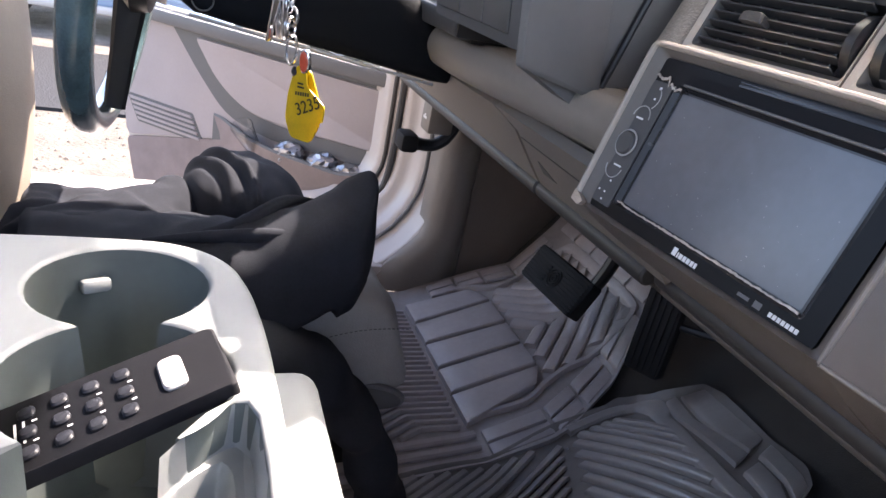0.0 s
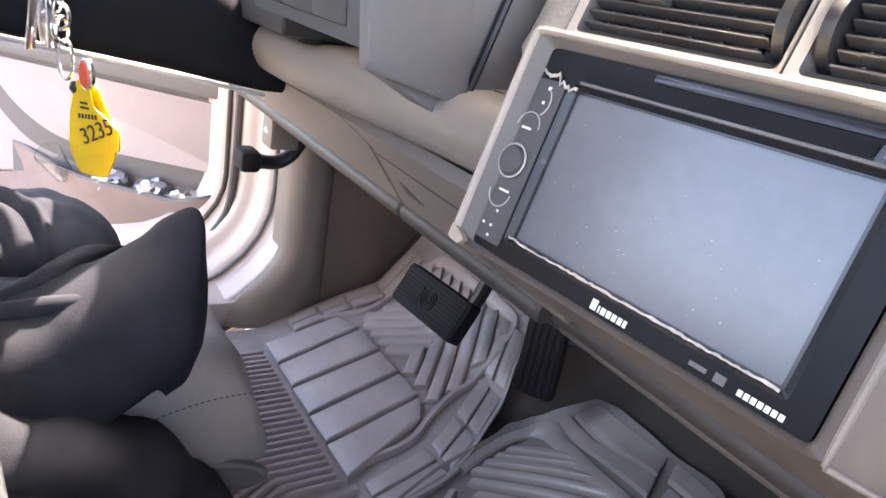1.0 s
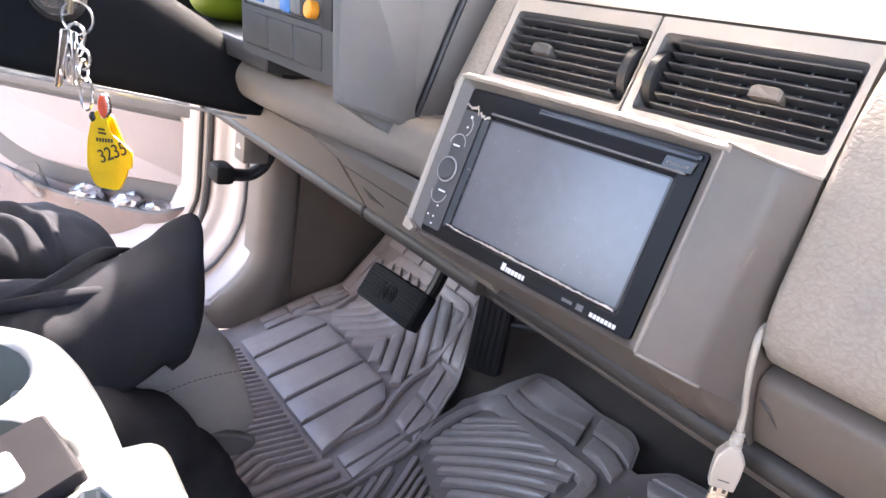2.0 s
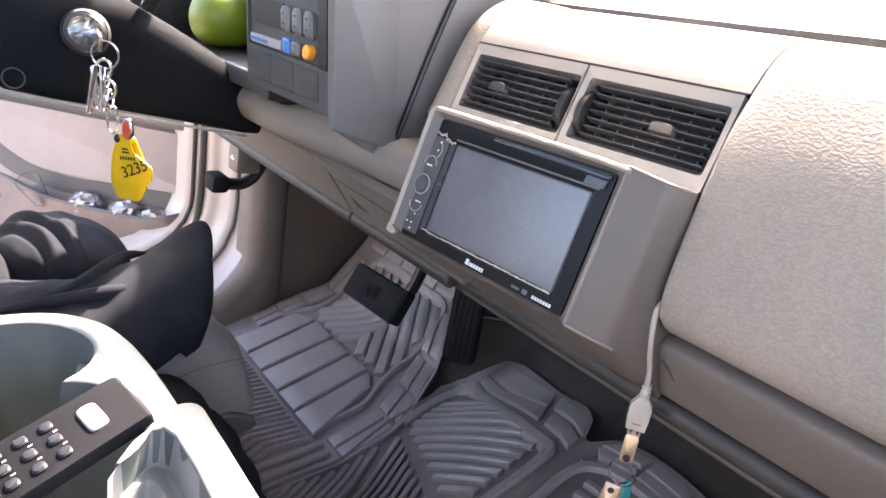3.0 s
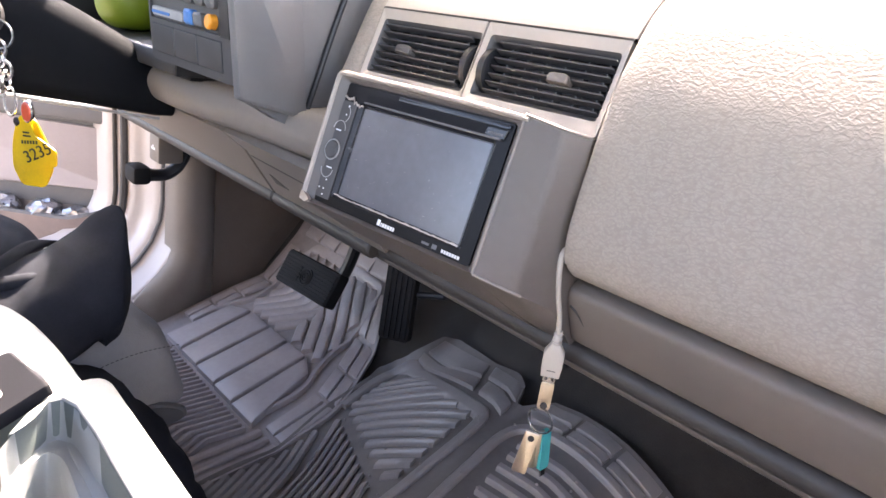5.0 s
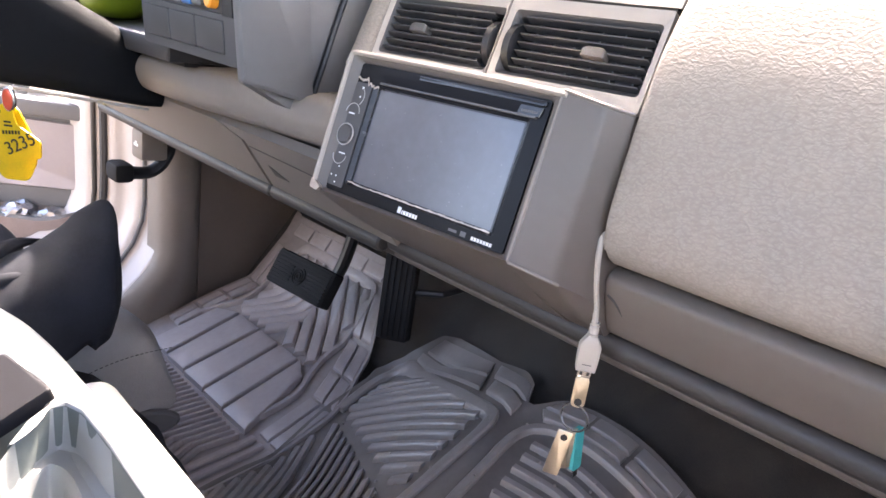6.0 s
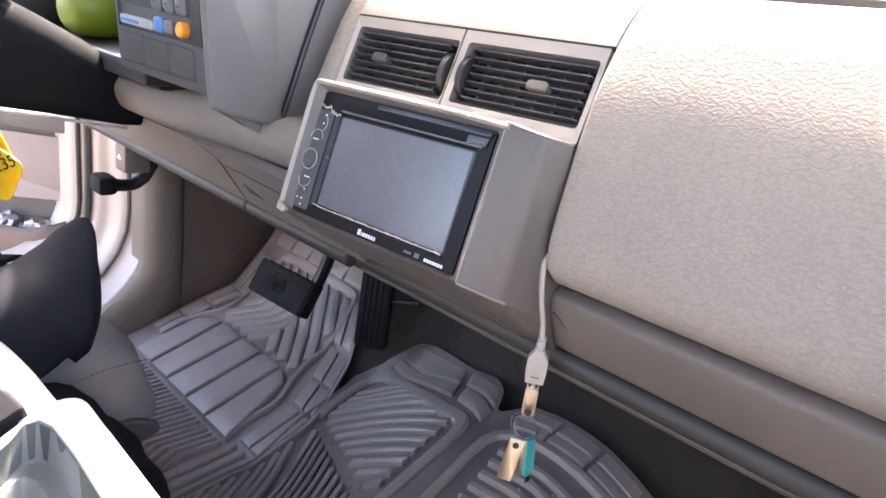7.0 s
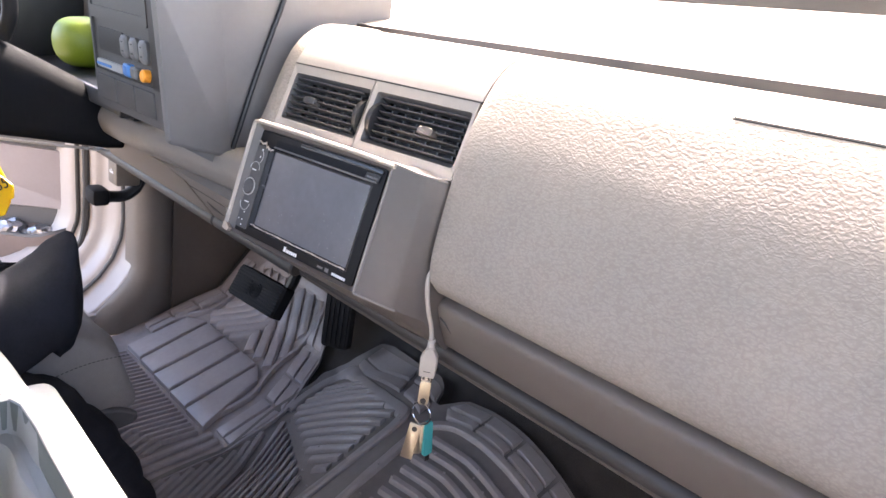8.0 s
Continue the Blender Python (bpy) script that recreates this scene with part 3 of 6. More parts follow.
vturn = Matrix((VU, VV, VU.cross(VV))).transposed()


def air_vent(u0, u1, i0, i1, wheel_right):
    """One outlet: panel with its opening, dark duct, slats, vanes, tab and thumb wheel."""
    bm = bmesh.new()
    lo, hi = 0.0085, 0.0620
    outer, inner = rrect(u0, -0.0030, u1, vlen, 0.0012), rrect(i0, lo, i1, hi, 0.004)
    frame_slab(bm, outer, inner, vto, 0.02, -0.0022)
    vent = part("air_vent", bm, VENTP, dash)
    bm = bmesh.new()
    frame_slab(bm, rrect(i0, lo, i1, hi, 0.004), rrect(i0 + 0.0028, lo + 0.0040, i1 - 0.0028, hi - 0.0040, 0.003), lambda a, b, c: vto(a, b, c - 0.0026), 0.02, -0.0045)
    part("inner_bezel", bm, GREYD, vent, "dark grey inner bezel")
    bm = bmesh.new()
    slab(bm, rrect(i0 - 0.002, lo - 0.002, i1 + 0.002, hi + 0.002, 0.002), lambda a, b, c: vto(a, b, c - 0.030), 0.03)
    part("duct", bm, BLACK, vent, "black duct behind the slats")
    s0, s1 = (i0 + 0.003, i1 - 0.011) if wheel_right else (i0 + 0.011, i1 - 0.003)
    for j in range(7):
        v = lo + 0.0062 + j * (hi - lo - 0.0122) / 6
        bm = bmesh.new()
        rbox(bm, vto((s0 + s1) / 2, v, -0.0065), (s1 - s0, 0.0014, 0.0085), 0.0005, vturn @ Euler((radians(-12), 0, 0)).to_matrix(), 1)
        part("slat", bm, SLAT, vent)
    for j in range(6):
        u = lerp(s0, s1, (j + 0.55) / 6)
        bm = bmesh.new()
        rbox(bm, vto(u, (lo + hi) / 2, -0.0145), (0.0015, hi - lo - 0.008, 0.0075), 0, vturn)
        part("vane", bm, SLAT, vent)
    bm = bmesh.new()
    uc = -0.0765 if wheel_right else 0.097
    bevel_slab(bm, fillet([(-0.0095, -0.0038), (0.0095, -0.0038), (0.0095, 0.0026), (0.0060, 0.0042), (-0.0060, 0.0042), (-0.0095, 0.0026)], 0.0012, 3), lambda a, b, c: vto(uc + a, 0.0345 + b, c + 0.0022), 0.010, 0.0010)
    part("tab", bm, GREYD if wheel_right else PODP, vent)
    bm = bmesh.new()
    wc = i1 - 0.0055 if wheel_right else i0 + 0.0055
    m = Matrix.Translation(vto(wc, (lo + hi) / 2 - 0.001, -0.0155)) @ vturn.to_4x4() @ Euler((0, radians(90), 0)).to_matrix().to_4x4()
    lathe(bm, m, [(0.0170, -0.0040), (0.0195, -0.0030), (0.0195, 0.0030), (0.0170, 0.0040)], 32)
    part("thumb_wheel", bm, BLACK, vent)


air_vent(-0.1225, 0.0096, -0.1180, 0.0068, True)
air_vent(0.0114, 0.1465, 0.0160, 0.1412, False)
bm = bmesh.new()
slab(bm, [(-0.122, -0.001), (0.146, -0.001), (0.146, vlen + 0.006), (-0.122, vlen + 0.006)], lambda a, b, c: vto(a, b, c - 0.052), 0.004)
part("panel_backing", bm, TRIM, dash)

for u0, v0, u1, v1 in ((-0.1222, vlen + 0.0004, 0.1466, vlen + 0.0026), (0.0097, -0.003, 0.0113, vlen), (-0.1243, -0.002, -0.1226, vlen + 0.002)):
    bm = bmesh.new()
    slab(bm, [(u0, v0), (u1, v0), (u1, v1), (u0, v1)], lambda a, b, c: vto(a, b, c - 0.0012), 0.012)
    part("panel_seam", bm, TRIM, dash, "narrow dark seam")

# stereo surround
PU = Vector((1, YAW, 0))
PVEC = Vector((0, 0.27, 0.963))
pto = frame_fn((0, 0.0092, 0.587), PU, PVEC - PU * PVEC.dot(PU) / PU.dot(PU))
bm = bmesh.new()
frame_slab(bm, rrect(-0.1015, -0.0015, 0.1125, 0.1200, 0.006), rrect(-0.0893, 0.0012, 0.1045, 0.1140, 0.004), pto, 0.05, -0.0045)
pod = part("stereo_surround", bm, PODP, dash, "taupe plastic double-height stereo surround")
# raised worn lip along the left and upper edge, with its outer wall
bm = bmesh.new()
LIP = [(0.1150, 0.1205), (0.06, 0.1222), (-0.02, 0.1226), (-0.096, 0.1226), (-0.1012, 0.1215), (-0.1037, 0.1180), (-0.1042, 0.110), (-0.1040, 0.060), (-0.1036, 0.008), (-0.1030, 0.0015), (-0.1005, -0.0015), (-0.096, -0.0022)]
rows = []
for i, p in enumerate(LIP):
    a, b = Vector(LIP[max(i - 1, 0)]), Vector(LIP[min(i + 1, len(LIP) - 1)])
    t = (b - a).normalized()
    nrm = Vector((-t.y, t.x))
    rows.append([bm.verts.new(pto(p[0] + nrm.x * o, p[1] + nrm.y * o, w)) for o, w in ((0.0042, -0.002), (0.0036, 0.0018), (0.0022, 0.0028), (0.0004, 0.0022), (-0.0006, -0.002), (-0.0004, -0.034), (0.003, -0.034))])
for a, b in zip(rows, rows[1:]):
    for i in range(7):
        bm.faces.new((a[i], a[(i + 1) % 7], b[(i + 1) % 7], b[i]))
bm.faces.new(rows[0]); bm.faces.new(rows[-1][::-1])
part("raised_lip", bm, VENTP, pod, "pale worn raised lip", 50)
bm = bmesh.new()
slab(bm, fillet([(-0.1030, -0.0015), (-0.0935, -0.0030), (-0.0900, 0.0010), (-0.0960, 0.0042), (-0.1030, 0.0065)], 0.0012, 3), lambda a, b, c: pto(a, b, c + 0.0030), 0.004)
part("worn_corner", bm, WORN, pod, "rubbed bare lower corner")
# flank: from the crease beside the stereo over a broad facet and a rounded corner back to the pad, and down over the chin to the bar
def flank_row(s):
    """Five points across the flank at height s: 1 at the top, 0 at the bottom of the facet, below 0 on the chin."""
    if s >= 0:
        a = pto(0.1128, lerp(-0.0015, 0.1205, s), 0.0004)
        b = Vector((0.1345, 0.0440, 0.5745)).lerp(Vector((0.1345, 0.0655, 0.6975)), s)
        c = Vector((0.1462, 0.0775, 0.5600)).lerp(Vector((0.1462, 0.0850, 0.6935)), s)
    else:
        k = -s
        a = pto(0.1128, -0.0015, 0.0004).lerp(Vector((0.1128, 0.112, 0.5220)), k) + Vector((0, -0.005, 0.000)) * math.sin(math.pi * min(1, k))
        b = Vector((0.1345, 0.0440, 0.5745)).lerp(Vector((0.1345, 0.112, 0.5220)), k) + Vector((0, -0.003, 0)) * math.sin(math.pi * min(1, k))
        c = Vector((0.1462, 0.0775, 0.5600)).lerp(Vector((0.1462, 0.112, 0.5220)), k)
    d = Vector((0.1468, 0.135, c.z))
    e1, e2 = b.lerp(a, 0.16), b.lerp(c, 0.16)
    out = [a, a.lerp(e1, 0.5), e1]
    for j in range(1, 5):
        t = j / 5
        out.append(e1 * (1 - t) ** 2 + b * 2 * t * (1 - t) + e2 * t * t)
    out += [e2, e2.lerp(c, 0.6), c]
    return out + [d]
bm = bmesh.new()
rows = [[bm.verts.new(p) for p in flank_row(s)] for s in [1, 0.985, 0.95] + [0.9 - 0.1 * i for i in range(9)] + [0.05, 0.02, 0.0, -0.04, -0.10, -0.2, -0.35, -0.5, -0.7, -0.85, -1.0]]
for a, b in zip(rows, rows[1:]):
    for i in range(len(a) - 1):
        bm.faces.new((a[i], a[i + 1], b[i + 1], b[i]))
top = [bm.verts.new(v.co + Vector((-0.002, 0.030, -0.004))) for v in rows[0]]
for i in range(len(top) - 1):
    bm.faces.new((rows[0][i], top[i], top[i + 1], rows[0][i + 1]))
part("surround_flank", bm, PODP, pod, "", 24)
# highlights along the edges of the flank, painted as paler tubes
bm = bmesh.new()
tube(bm, [pto(0.1120, 0.1200 - 0.1215 * i / 12, 0.0008) for i in range(13)], [0.0008, 0.0009, 0.0010, 0.0011, 0.0012, 0.0013, 0.0018, 0.0019, 0.0019, 0.0018, 0.0017, 0.0016, 0.0010], 8)
part("crease_highlight", bm, PANEL, pod, "pale tube painting the crease highlight")
bm = bmesh.new()
tube(bm, [p + Vector((0, -0.0008, 0.0010)) for p in flank_row(1)[:-1]], 0.0012, 8)
part("rim_highlight", bm, PANEL, pod, "pale tube painting the upper rim highlight")
bm = bmesh.new()
tube(bm, [p + Vector((0, -0.0006, 0)) for p in flank_row(0.0)[:-3]], 0.0013, 8)
part("lower_edge_highlight", bm, PANEL, pod, "pale tube painting the lower edge highlight")
# chin from the surround down to the lower bar
bm = bmesh.new()
def chin(u, v):
    a = pto(lerp(-0.1015, 0.1128, u), -0.0010, -0.001)
    c = a.lerp(Vector((lerp(-0.112, 0.1128, u), 0.110, 0.5215)), v)
    c.y -= 0.005 * math.sin(math.pi * v)
    return c
solid_grid(bm, chin, 24, 10, (0, 0.012, 0.004))
part("surround_chin", bm, PODP, pod)

# knee panel below the cluster
KV = Vector((0, -0.075, 0.084))
kto = frame_fn((0, 0.107, 0.517), (1, 0, 0), KV)
bm = bmesh.new()
slab(bm, [(-0.93, 0.0), (-0.3510, 0.0), (-0.3260, 0.086), (-0.3490, 0.100), (-0.3635, 0.1075), (-0.93, 0.1075)], kto, 0.012)
part("knee_panel", bm, PANEL, dash)
bm = bmesh.new()
slab(bm, [(-0.3432, 0.0), (-0.10, 0.0), (-0.10, 0.1075), (-0.3540, 0.1075), (-0.3395, 0.100), (-0.3170, 0.086)], kto, 0.012)
ash = part("ashtray_panel", bm, PANEL, dash)
bm = bmesh.new()
slab(bm, [(-0.303, 0.034), (-0.272, 0.034), (-0.300, 0.052)], lambda a, b, c: kto(a, b, c + 0.0006), 0.001)
part("finger_notch", bm, TRIM, ash, "small dark triangular finger notch")
bm = bmesh.new()
slab(bm, [(-0.316, 0.0790), (-0.115, 0.0690), (-0.115, 0.0674), (-0.316, 0.0774)], lambda a, b, c: kto(a, b, c + 0.0005), 0.001)
part("drawer_seam", bm, TRIM, ash, "thin dark drawer seam")
bm = bmesh.new()
slab(bm, [(-0.94, -0.01), (-0.09, -0.01), (-0.09, 0.118), (-0.94, 0.118)], lambda a, b, c: kto(a, b, c - 0.020), 0.01)
part("knee_backing", bm, SLAT, dash)
bm = bmesh.new()
prism(bm, fillet([(-0.001, 0.656), (-0.010, 0.636), (0.000, 0.612), (0.028, 0.606), (0.07, 0.61), (0.07, 0.66)], 0.014, 5), -0.49, -0.10, 14,
      lambda x, y, z: (y + 0.030 * step((x + 0.45) / 0.34) * (y < 0.06), z))
part("knee_roll", bm, PANEL, dash, "padded taupe roll below the cluster")
bm = bmesh.new()
prism(bm, fillet([(-0.012, 0.652), (-0.026, 0.636), (-0.010, 0.612), (0.028, 0.606), (0.07, 0.61), (0.07, 0.66)], 0.014, 5), -0.93, -0.68)
part("knee_roll", bm, PANEL, dash)
bm = bmesh.new()
prism(bm, fillet([(0.02, 0.62), (0.118, 0.500), (0.20, 0.50), (0.20, 0.68), (0.02, 0.68)], 0.02, 4), -1.0, -0.932)
part("end_cap", bm, PANEL, dash)
bm = bmesh.new()
for i in range(3):
    rbox(bm, (-0.90, 0.062 + i * 0.016, 0.572 - i * 0.018), (0.045, 0.008, 0.003), 0.001, Euler((radians(-48), 0, 0)).to_matrix())
part("side_grille", bm, TRIM, dash, "dark slotted grille")


# ---- stereo ----
def bar_marks(bm, to, rows):
    for u0, v0, u1, v1 in rows:
        slab(bm, [(u0, v0), (u1, v0), (u1, v1), (u0, v1)], to, 0.0003)


turn_p = Matrix((pto(1, 0, 0) - pto(0, 0, 0), pto(0, 1, 0) - pto(0, 0, 0), pto(0, 0, 1) - pto(0, 0, 0))).transposed()
stereo = thing("car_stereo", "black double-height car stereo with dusty blank touchscreen", "stereo", tuple(pto(0, 0.0, -0.01)))
fto = lambda a, b, c: pto(a, b, c - 0.0030)
bm = bmesh.new()
frame_slab(bm, rrect(-0.0888, 0.0016, 0.1040, 0.1135, 0.003), rrect(-0.0680, 0.0105, 0.0915, 0.0985, 0.003), fto, 0.03, 0.0)
face = part("face", bm, GLOSS, stereo)
bm = bmesh.new()
slab(bm, rrect(-0.0635, 0.0140, 0.0865, 0.0950, 0.0015), lambda a, b, c: fto(a, b, c - 0.0040), 0.004)
part("screen", bm, SCREEN, stereo, "dusty dark touchscreen, switched off")
bm = bmesh.new()
frame_slab(bm, rrect(-0.0680, 0.0105, 0.0915, 0.0985, 0.003), rrect(-0.0633, 0.0142, 0.0863, 0.0948, 0.0015), fto, 0.003, -0.0042)
part("screen_bevel", bm, BEVEL, stereo, "smoky grey sloping screen surround")
bm = bmesh.new()
rnd = random.Random(7)
edge = [(lerp(-0.0665, 0.0870, i / 70), 0.0122 + rnd.uniform(-0.0003, 0.0003) + 0.0008 * (i < 4)) for i in range(71)]
slab(bm, edge + [(u, v + 0.0008 + 0.0008 * rnd.random()) for u, v in edge[::-1]], lambda a, b, c: fto(a, b, c - 0.0013), 0.001)
part("worn_edge", bm, WORN, stereo, "scuffed shiny lower screen edge")
# disc slot: a dark opening between two bars
bm = bmesh.new()
slab(bm, [(-0.0610, 0.1072), (-0.0585, 0.1003), (0.0765, 0.1003), (0.0790, 0.1025), (0.0790, 0.1072)], lambda a, b, c: fto(a, b, c + 0.0004), 0.001)
part("disc_slot", bm, DARKP, stereo, "black disc slot")
bm = bmesh.new()
rbox(bm, fto(0.018, 0.0993, 0.0012), (0.156, 0.0017, 0.0030), 0.0006, turn_p)
part("slot_lip", bm, GREYP, stereo, "grey lower lip of the disc slot")
bm = bmesh.new()
bevel_slab(bm, rrect(-0.020, 0.1082, 0.1010, 0.1118, 0.001), lambda a, b, c: fto(a, b, c + 0.0024), 0.003, 0.0008)
part("upper_bar", bm, BEVEL, stereo, "glossy upper edge of the slot")
bm = bmesh.new()
bevel_slab(bm, [(0.0790, 0.0998), (0.0985, 0.0998), (0.1000, 0.1068), (0.0800, 0.1068)], lambda a, b, c: fto(a, b, c + 0.0018), 0.003, 0.0006)
badge = part("slot_badge", bm, BEVEL, stereo, "smoky badge beside the slot")
bm = bmesh.new()
bar_marks(bm, lambda a, b, c: fto(a, b, c + 0.0020), [(0.0825 + i * 0.0018, 0.1018, 0.0837 + i * 0.0018, 0.1036) for i in range(8)])
part("small_print", bm, GREYP, badge, "tiny unreadable grey lettering")
bm = bmesh.new()
edge = [(-0.0880 + i * 0.0015, 0.0990 + rnd.uniform(-0.0012, 0.0016) - 0.0003 * i * (i > 9)) for i in range(19)]
slab(bm, edge + [(u, v + 0.0010 + rnd.uniform(0, 0.0012)) for u, v in edge[::-1]], lambda a, b, c: fto(a, b, c + 0.0016), 0.001)
part("chipped_corner", bm, WORN, stereo, "chipped bare metal corner")
bm = bmesh.new()
slab(bm, rrect(-0.0885, 0.0060, -0.0690, 0.0970, 0.0025), lambda a, b, c: fto(a, b, c + 0.0009), 0.001)
keys_strip = part("key_strip", bm, GREYD, stereo, "dark grey strip of touch keys")
bm = bmesh.new()
ring(bm, fto(-0.0830, 0.0510, 0.0018), turn_p, 0.0092, 0.0007, 32, 6)
part("dial_ring", bm, SILVERB, keys_strip, "silver dial ring")
bm = bmesh.new()
lathe(bm, Matrix.Translation(fto(-0.0830, 0.0510, 0.0008)) @ turn_p.to_4x4(), [(0.0084, 0), (0.0084, 0.0022), (0.0072, 0.0032)], 28)
part("dial", bm, GREYD, keys_strip)
for v, sgn in ((0.0745, 1), (0.0290, -1)):
    bm = bmesh.new()
    ring(bm, fto(-0.0830, v - 0.004 * sgn, 0.0010), turn_p @ Euler((0, 0, 0 if sgn > 0 else math.pi)).to_matrix(), 0.0080, 0.0004, 16, 5, 0.5)
    part("key_arc", bm, SILVERB, keys_strip)
bm = bmesh.new()
ring(bm, fto(-0.0830, 0.0850, 0.0010), turn_p @ Euler((0, 0, -0.9)).to_matrix(), 0.0085, 0.0004, 12, 5, 0.3)
part("key_arc", bm, SILVERB, keys_strip)
bm = bmesh.new()
bar_marks(bm, lambda a, b, c: fto(a, b, c + 0.0012), [(-0.0795, 0.0915, -0.0775, 0.0935), (-0.0800, 0.0840, -0.0785, 0.0855), (-0.0870, 0.0690, -0.0800, 0.0703), (-0.0845, 0.0340, -0.0770, 0.0352),
          (-0.0800, 0.0225, -0.0785, 0.0238), (-0.0805, 0.0140, -0.0790, 0.0153), (-0.0865, 0.0140, -0.0850, 0.0153), (-0.0800, 0.0085, -0.0785, 0.0098)])
part("key_marks", bm, WHITEINK, keys_strip, "small white key symbols")
bm = bmesh.new()
bar_marks(bm, lambda a, b, c: fto(a, b, c + 0.0036), [(-0.0843, 0.0488, -0.0837, 0.0532), (-0.0826, 0.0488, -0.0820, 0.0532)])
part("dial_marks", bm, WHITEINK, keys_strip, "two white strokes on the dial")
bm = bmesh.new()
for a, w, h in ((0.0, 0.0034, 0.0050), (0.0044, 0.0010, 0.0032), (0.0062, 0.0026, 0.0032), (0.0096, 0.0024, 0.0032), (0.0128, 0.0024, 0.0032), (0.0160, 0.0024, 0.0032), (0.0192, 0.0018, 0.0032)):
    bar_marks(bm, lambda p, q, c: fto(p, q, c + 0.0003), [(-0.0012 + a, 0.0032, -0.0012 + a + w, 0.0032 + h)])
part("maker_mark", bm, WHITEINK, stereo, "plain white maker's mark")
bm = bmesh.new()
bar_marks(bm, lambda a, b, c: fto(a, b, c + 0.0003), [(0.0525, 0.0042, 0.0605, 0.0062), (0.0640, 0.0034, 0.0690, 0.0072)])
part("badges", bm, GREYP, stereo, "faint grey printed badges")
bm = bmesh.new()
bar_marks(bm, lambda a, b, c: fto(a, b, c + 0.0003), [(0.0745 + i * 0.0028, 0.0034, 0.0766 + i * 0.0028, 0.0060) for i in range(7)])
part("model_mark", bm, WHITEINK, stereo, "plain white model mark")
bm = bmesh.new()
rnd = random.Random(12)
for i in range(40):
    u, v, r = rnd.uniform(-0.060, 0.083), 0.0155 + 0.076 * rnd.random() ** 1.7, rnd.uniform(0.00008, 0.0002)
    slab(bm, [(u + r * math.cos(k), v + r * math.sin(k) * rnd.uniform(0.6, 1.6)) for k in (0, 1.2, 2.4, 3.7, 5.0)], lambda a, b, c: fto(a, b, c - 0.0037), 0.0002)
tagged(part("dust_specks", bm, SILVERB, stereo), kind="stuff")

# ---- instrument cluster ----
clus = thing("instrument_cluster", "grey plastic instrument cluster hood with switch panel", "instrument cluster", (-0.5, 0.1, 0.65))
bm = bmesh.new()
bevel_slab(bm, fillet([(-0.036, 0.664), (0.039, 0.646), (0.013, 0.85), (-0.056, 0.83)], 0.003), frame_fn((-0.167, 0, 0), (0, 1, 0), (0, 0, 1)), 0.010, 0.003)
part("side_cover", bm, GREYP, clus)
bm = bmesh.new()
prism(bm, [(0.03, 0.635), (0.26, 0.60), (0.26, 0.86), (-0.035, 0.835), (-0.02, 0.66)], -0.205, -0.178)
part("side_wall", bm, GREYP, clus)
bm = bmesh.new()
tube(bm, smooth_line([(-0.1745, 0.038, 0.645), (-0.1750, 0.049, 0.680), (-0.1755, 0.064, 0.730), (-0.176, 0.080, 0.778), (-0.176, 0.094, 0.818), (-0.176, 0.104, 0.850)], 5), 0.0032, 8)
part("edge_seal", bm, BLACK, clus, "black rubber edge seal")
BU, BV = Vector((1, 0.10, -0.034)), Vector((-0.11, -0.06, 1))
BN = BU.cross(BV).normalized()
bto = lambda a, b, c: Vector((0, -0.0135, 0.66)) + BU * a + BV * b + BN * c
bm = bmesh.new()
frame_slab(bm, rrect(-0.351, 0.0075, -0.1855, 0.175, 0.004), rrect(-0.3470, 0.0505, -0.2025, 0.1095, 0.002), bto, 0.03)
bez = part("bezel", bm, GREYD, clus)
bm = bmesh.new()
slab(bm, rrect(-0.3466, 0.0508, -0.2030, 0.1092, 0.002), lambda a, b, c: bto(a, b, c - 0.003), 0.006)
panel = part("switch_panel", bm, GREYD, clus)
for a, b in ((-0.3440, -0.2980), (-0.2968, -0.2508), (-0.2496, -0.2035)):
    bm = bmesh.new()
    bevel_slab(bm, rrect(a, 0.0165, b, 0.0450, 0.002), lambda p, q, r: bto(p, q, r + 0.0010), 0.004, 0.0008)
    part("blank_cover", bm, GREYD, bez)
    bm = bmesh.new()
    frame_slab(bm, rrect(a - 0.0006, 0.0159, b + 0.0006, 0.0456, 0.002), rrect(a, 0.0165, b, 0.0450, 0.002), lambda p, q, r: bto(p, q, r + 0.0003), 0.001)
    part("cover_gap", bm, BLACK, bez, "dark gap round the cover")
bm = bmesh.new()
slab(bm, rrect(-0.3350, 0.0735, -0.2725, 0.1000, 0.002), lambda a, b, c: bto(a, b, c - 0.0015), 0.003)
part("dark_window", bm, BLACK, panel, "dark gloss display window")
for u in (-0.2628, -0.2405, -0.2184):
    bm = bmesh.new()
    bevel_slab(bm, rrect(u - 0.0080, 0.0735, u + 0.0080, 0.0990, 0.005), lambda p, q, r: bto(p, q, r + 0.004), 0.007, 0.003)
    rock = part("rocker_switch", bm, GREYP, panel, "worn silver rocker switch")
    bm = bmesh.new()
    bar_marks(bm, lambda a, b, c: bto(a, b, c + 0.0043), [(u - 0.002, 0.091, u + 0.002, 0.0925), (u - 0.002, 0.081, u + 0.002, 0.0825)])
    part("switch_mark", bm, INK, rock)
bm = bmesh.new()
bevel_slab(bm, rrect(-0.3420, 0.0535, -0.2745, 0.0625, 0.003), lambda p, q, r: bto(p, q, r + 0.001), 0.004, 0.001)
part("slider_track", bm, SILVERB, panel)
bm = bmesh.new()
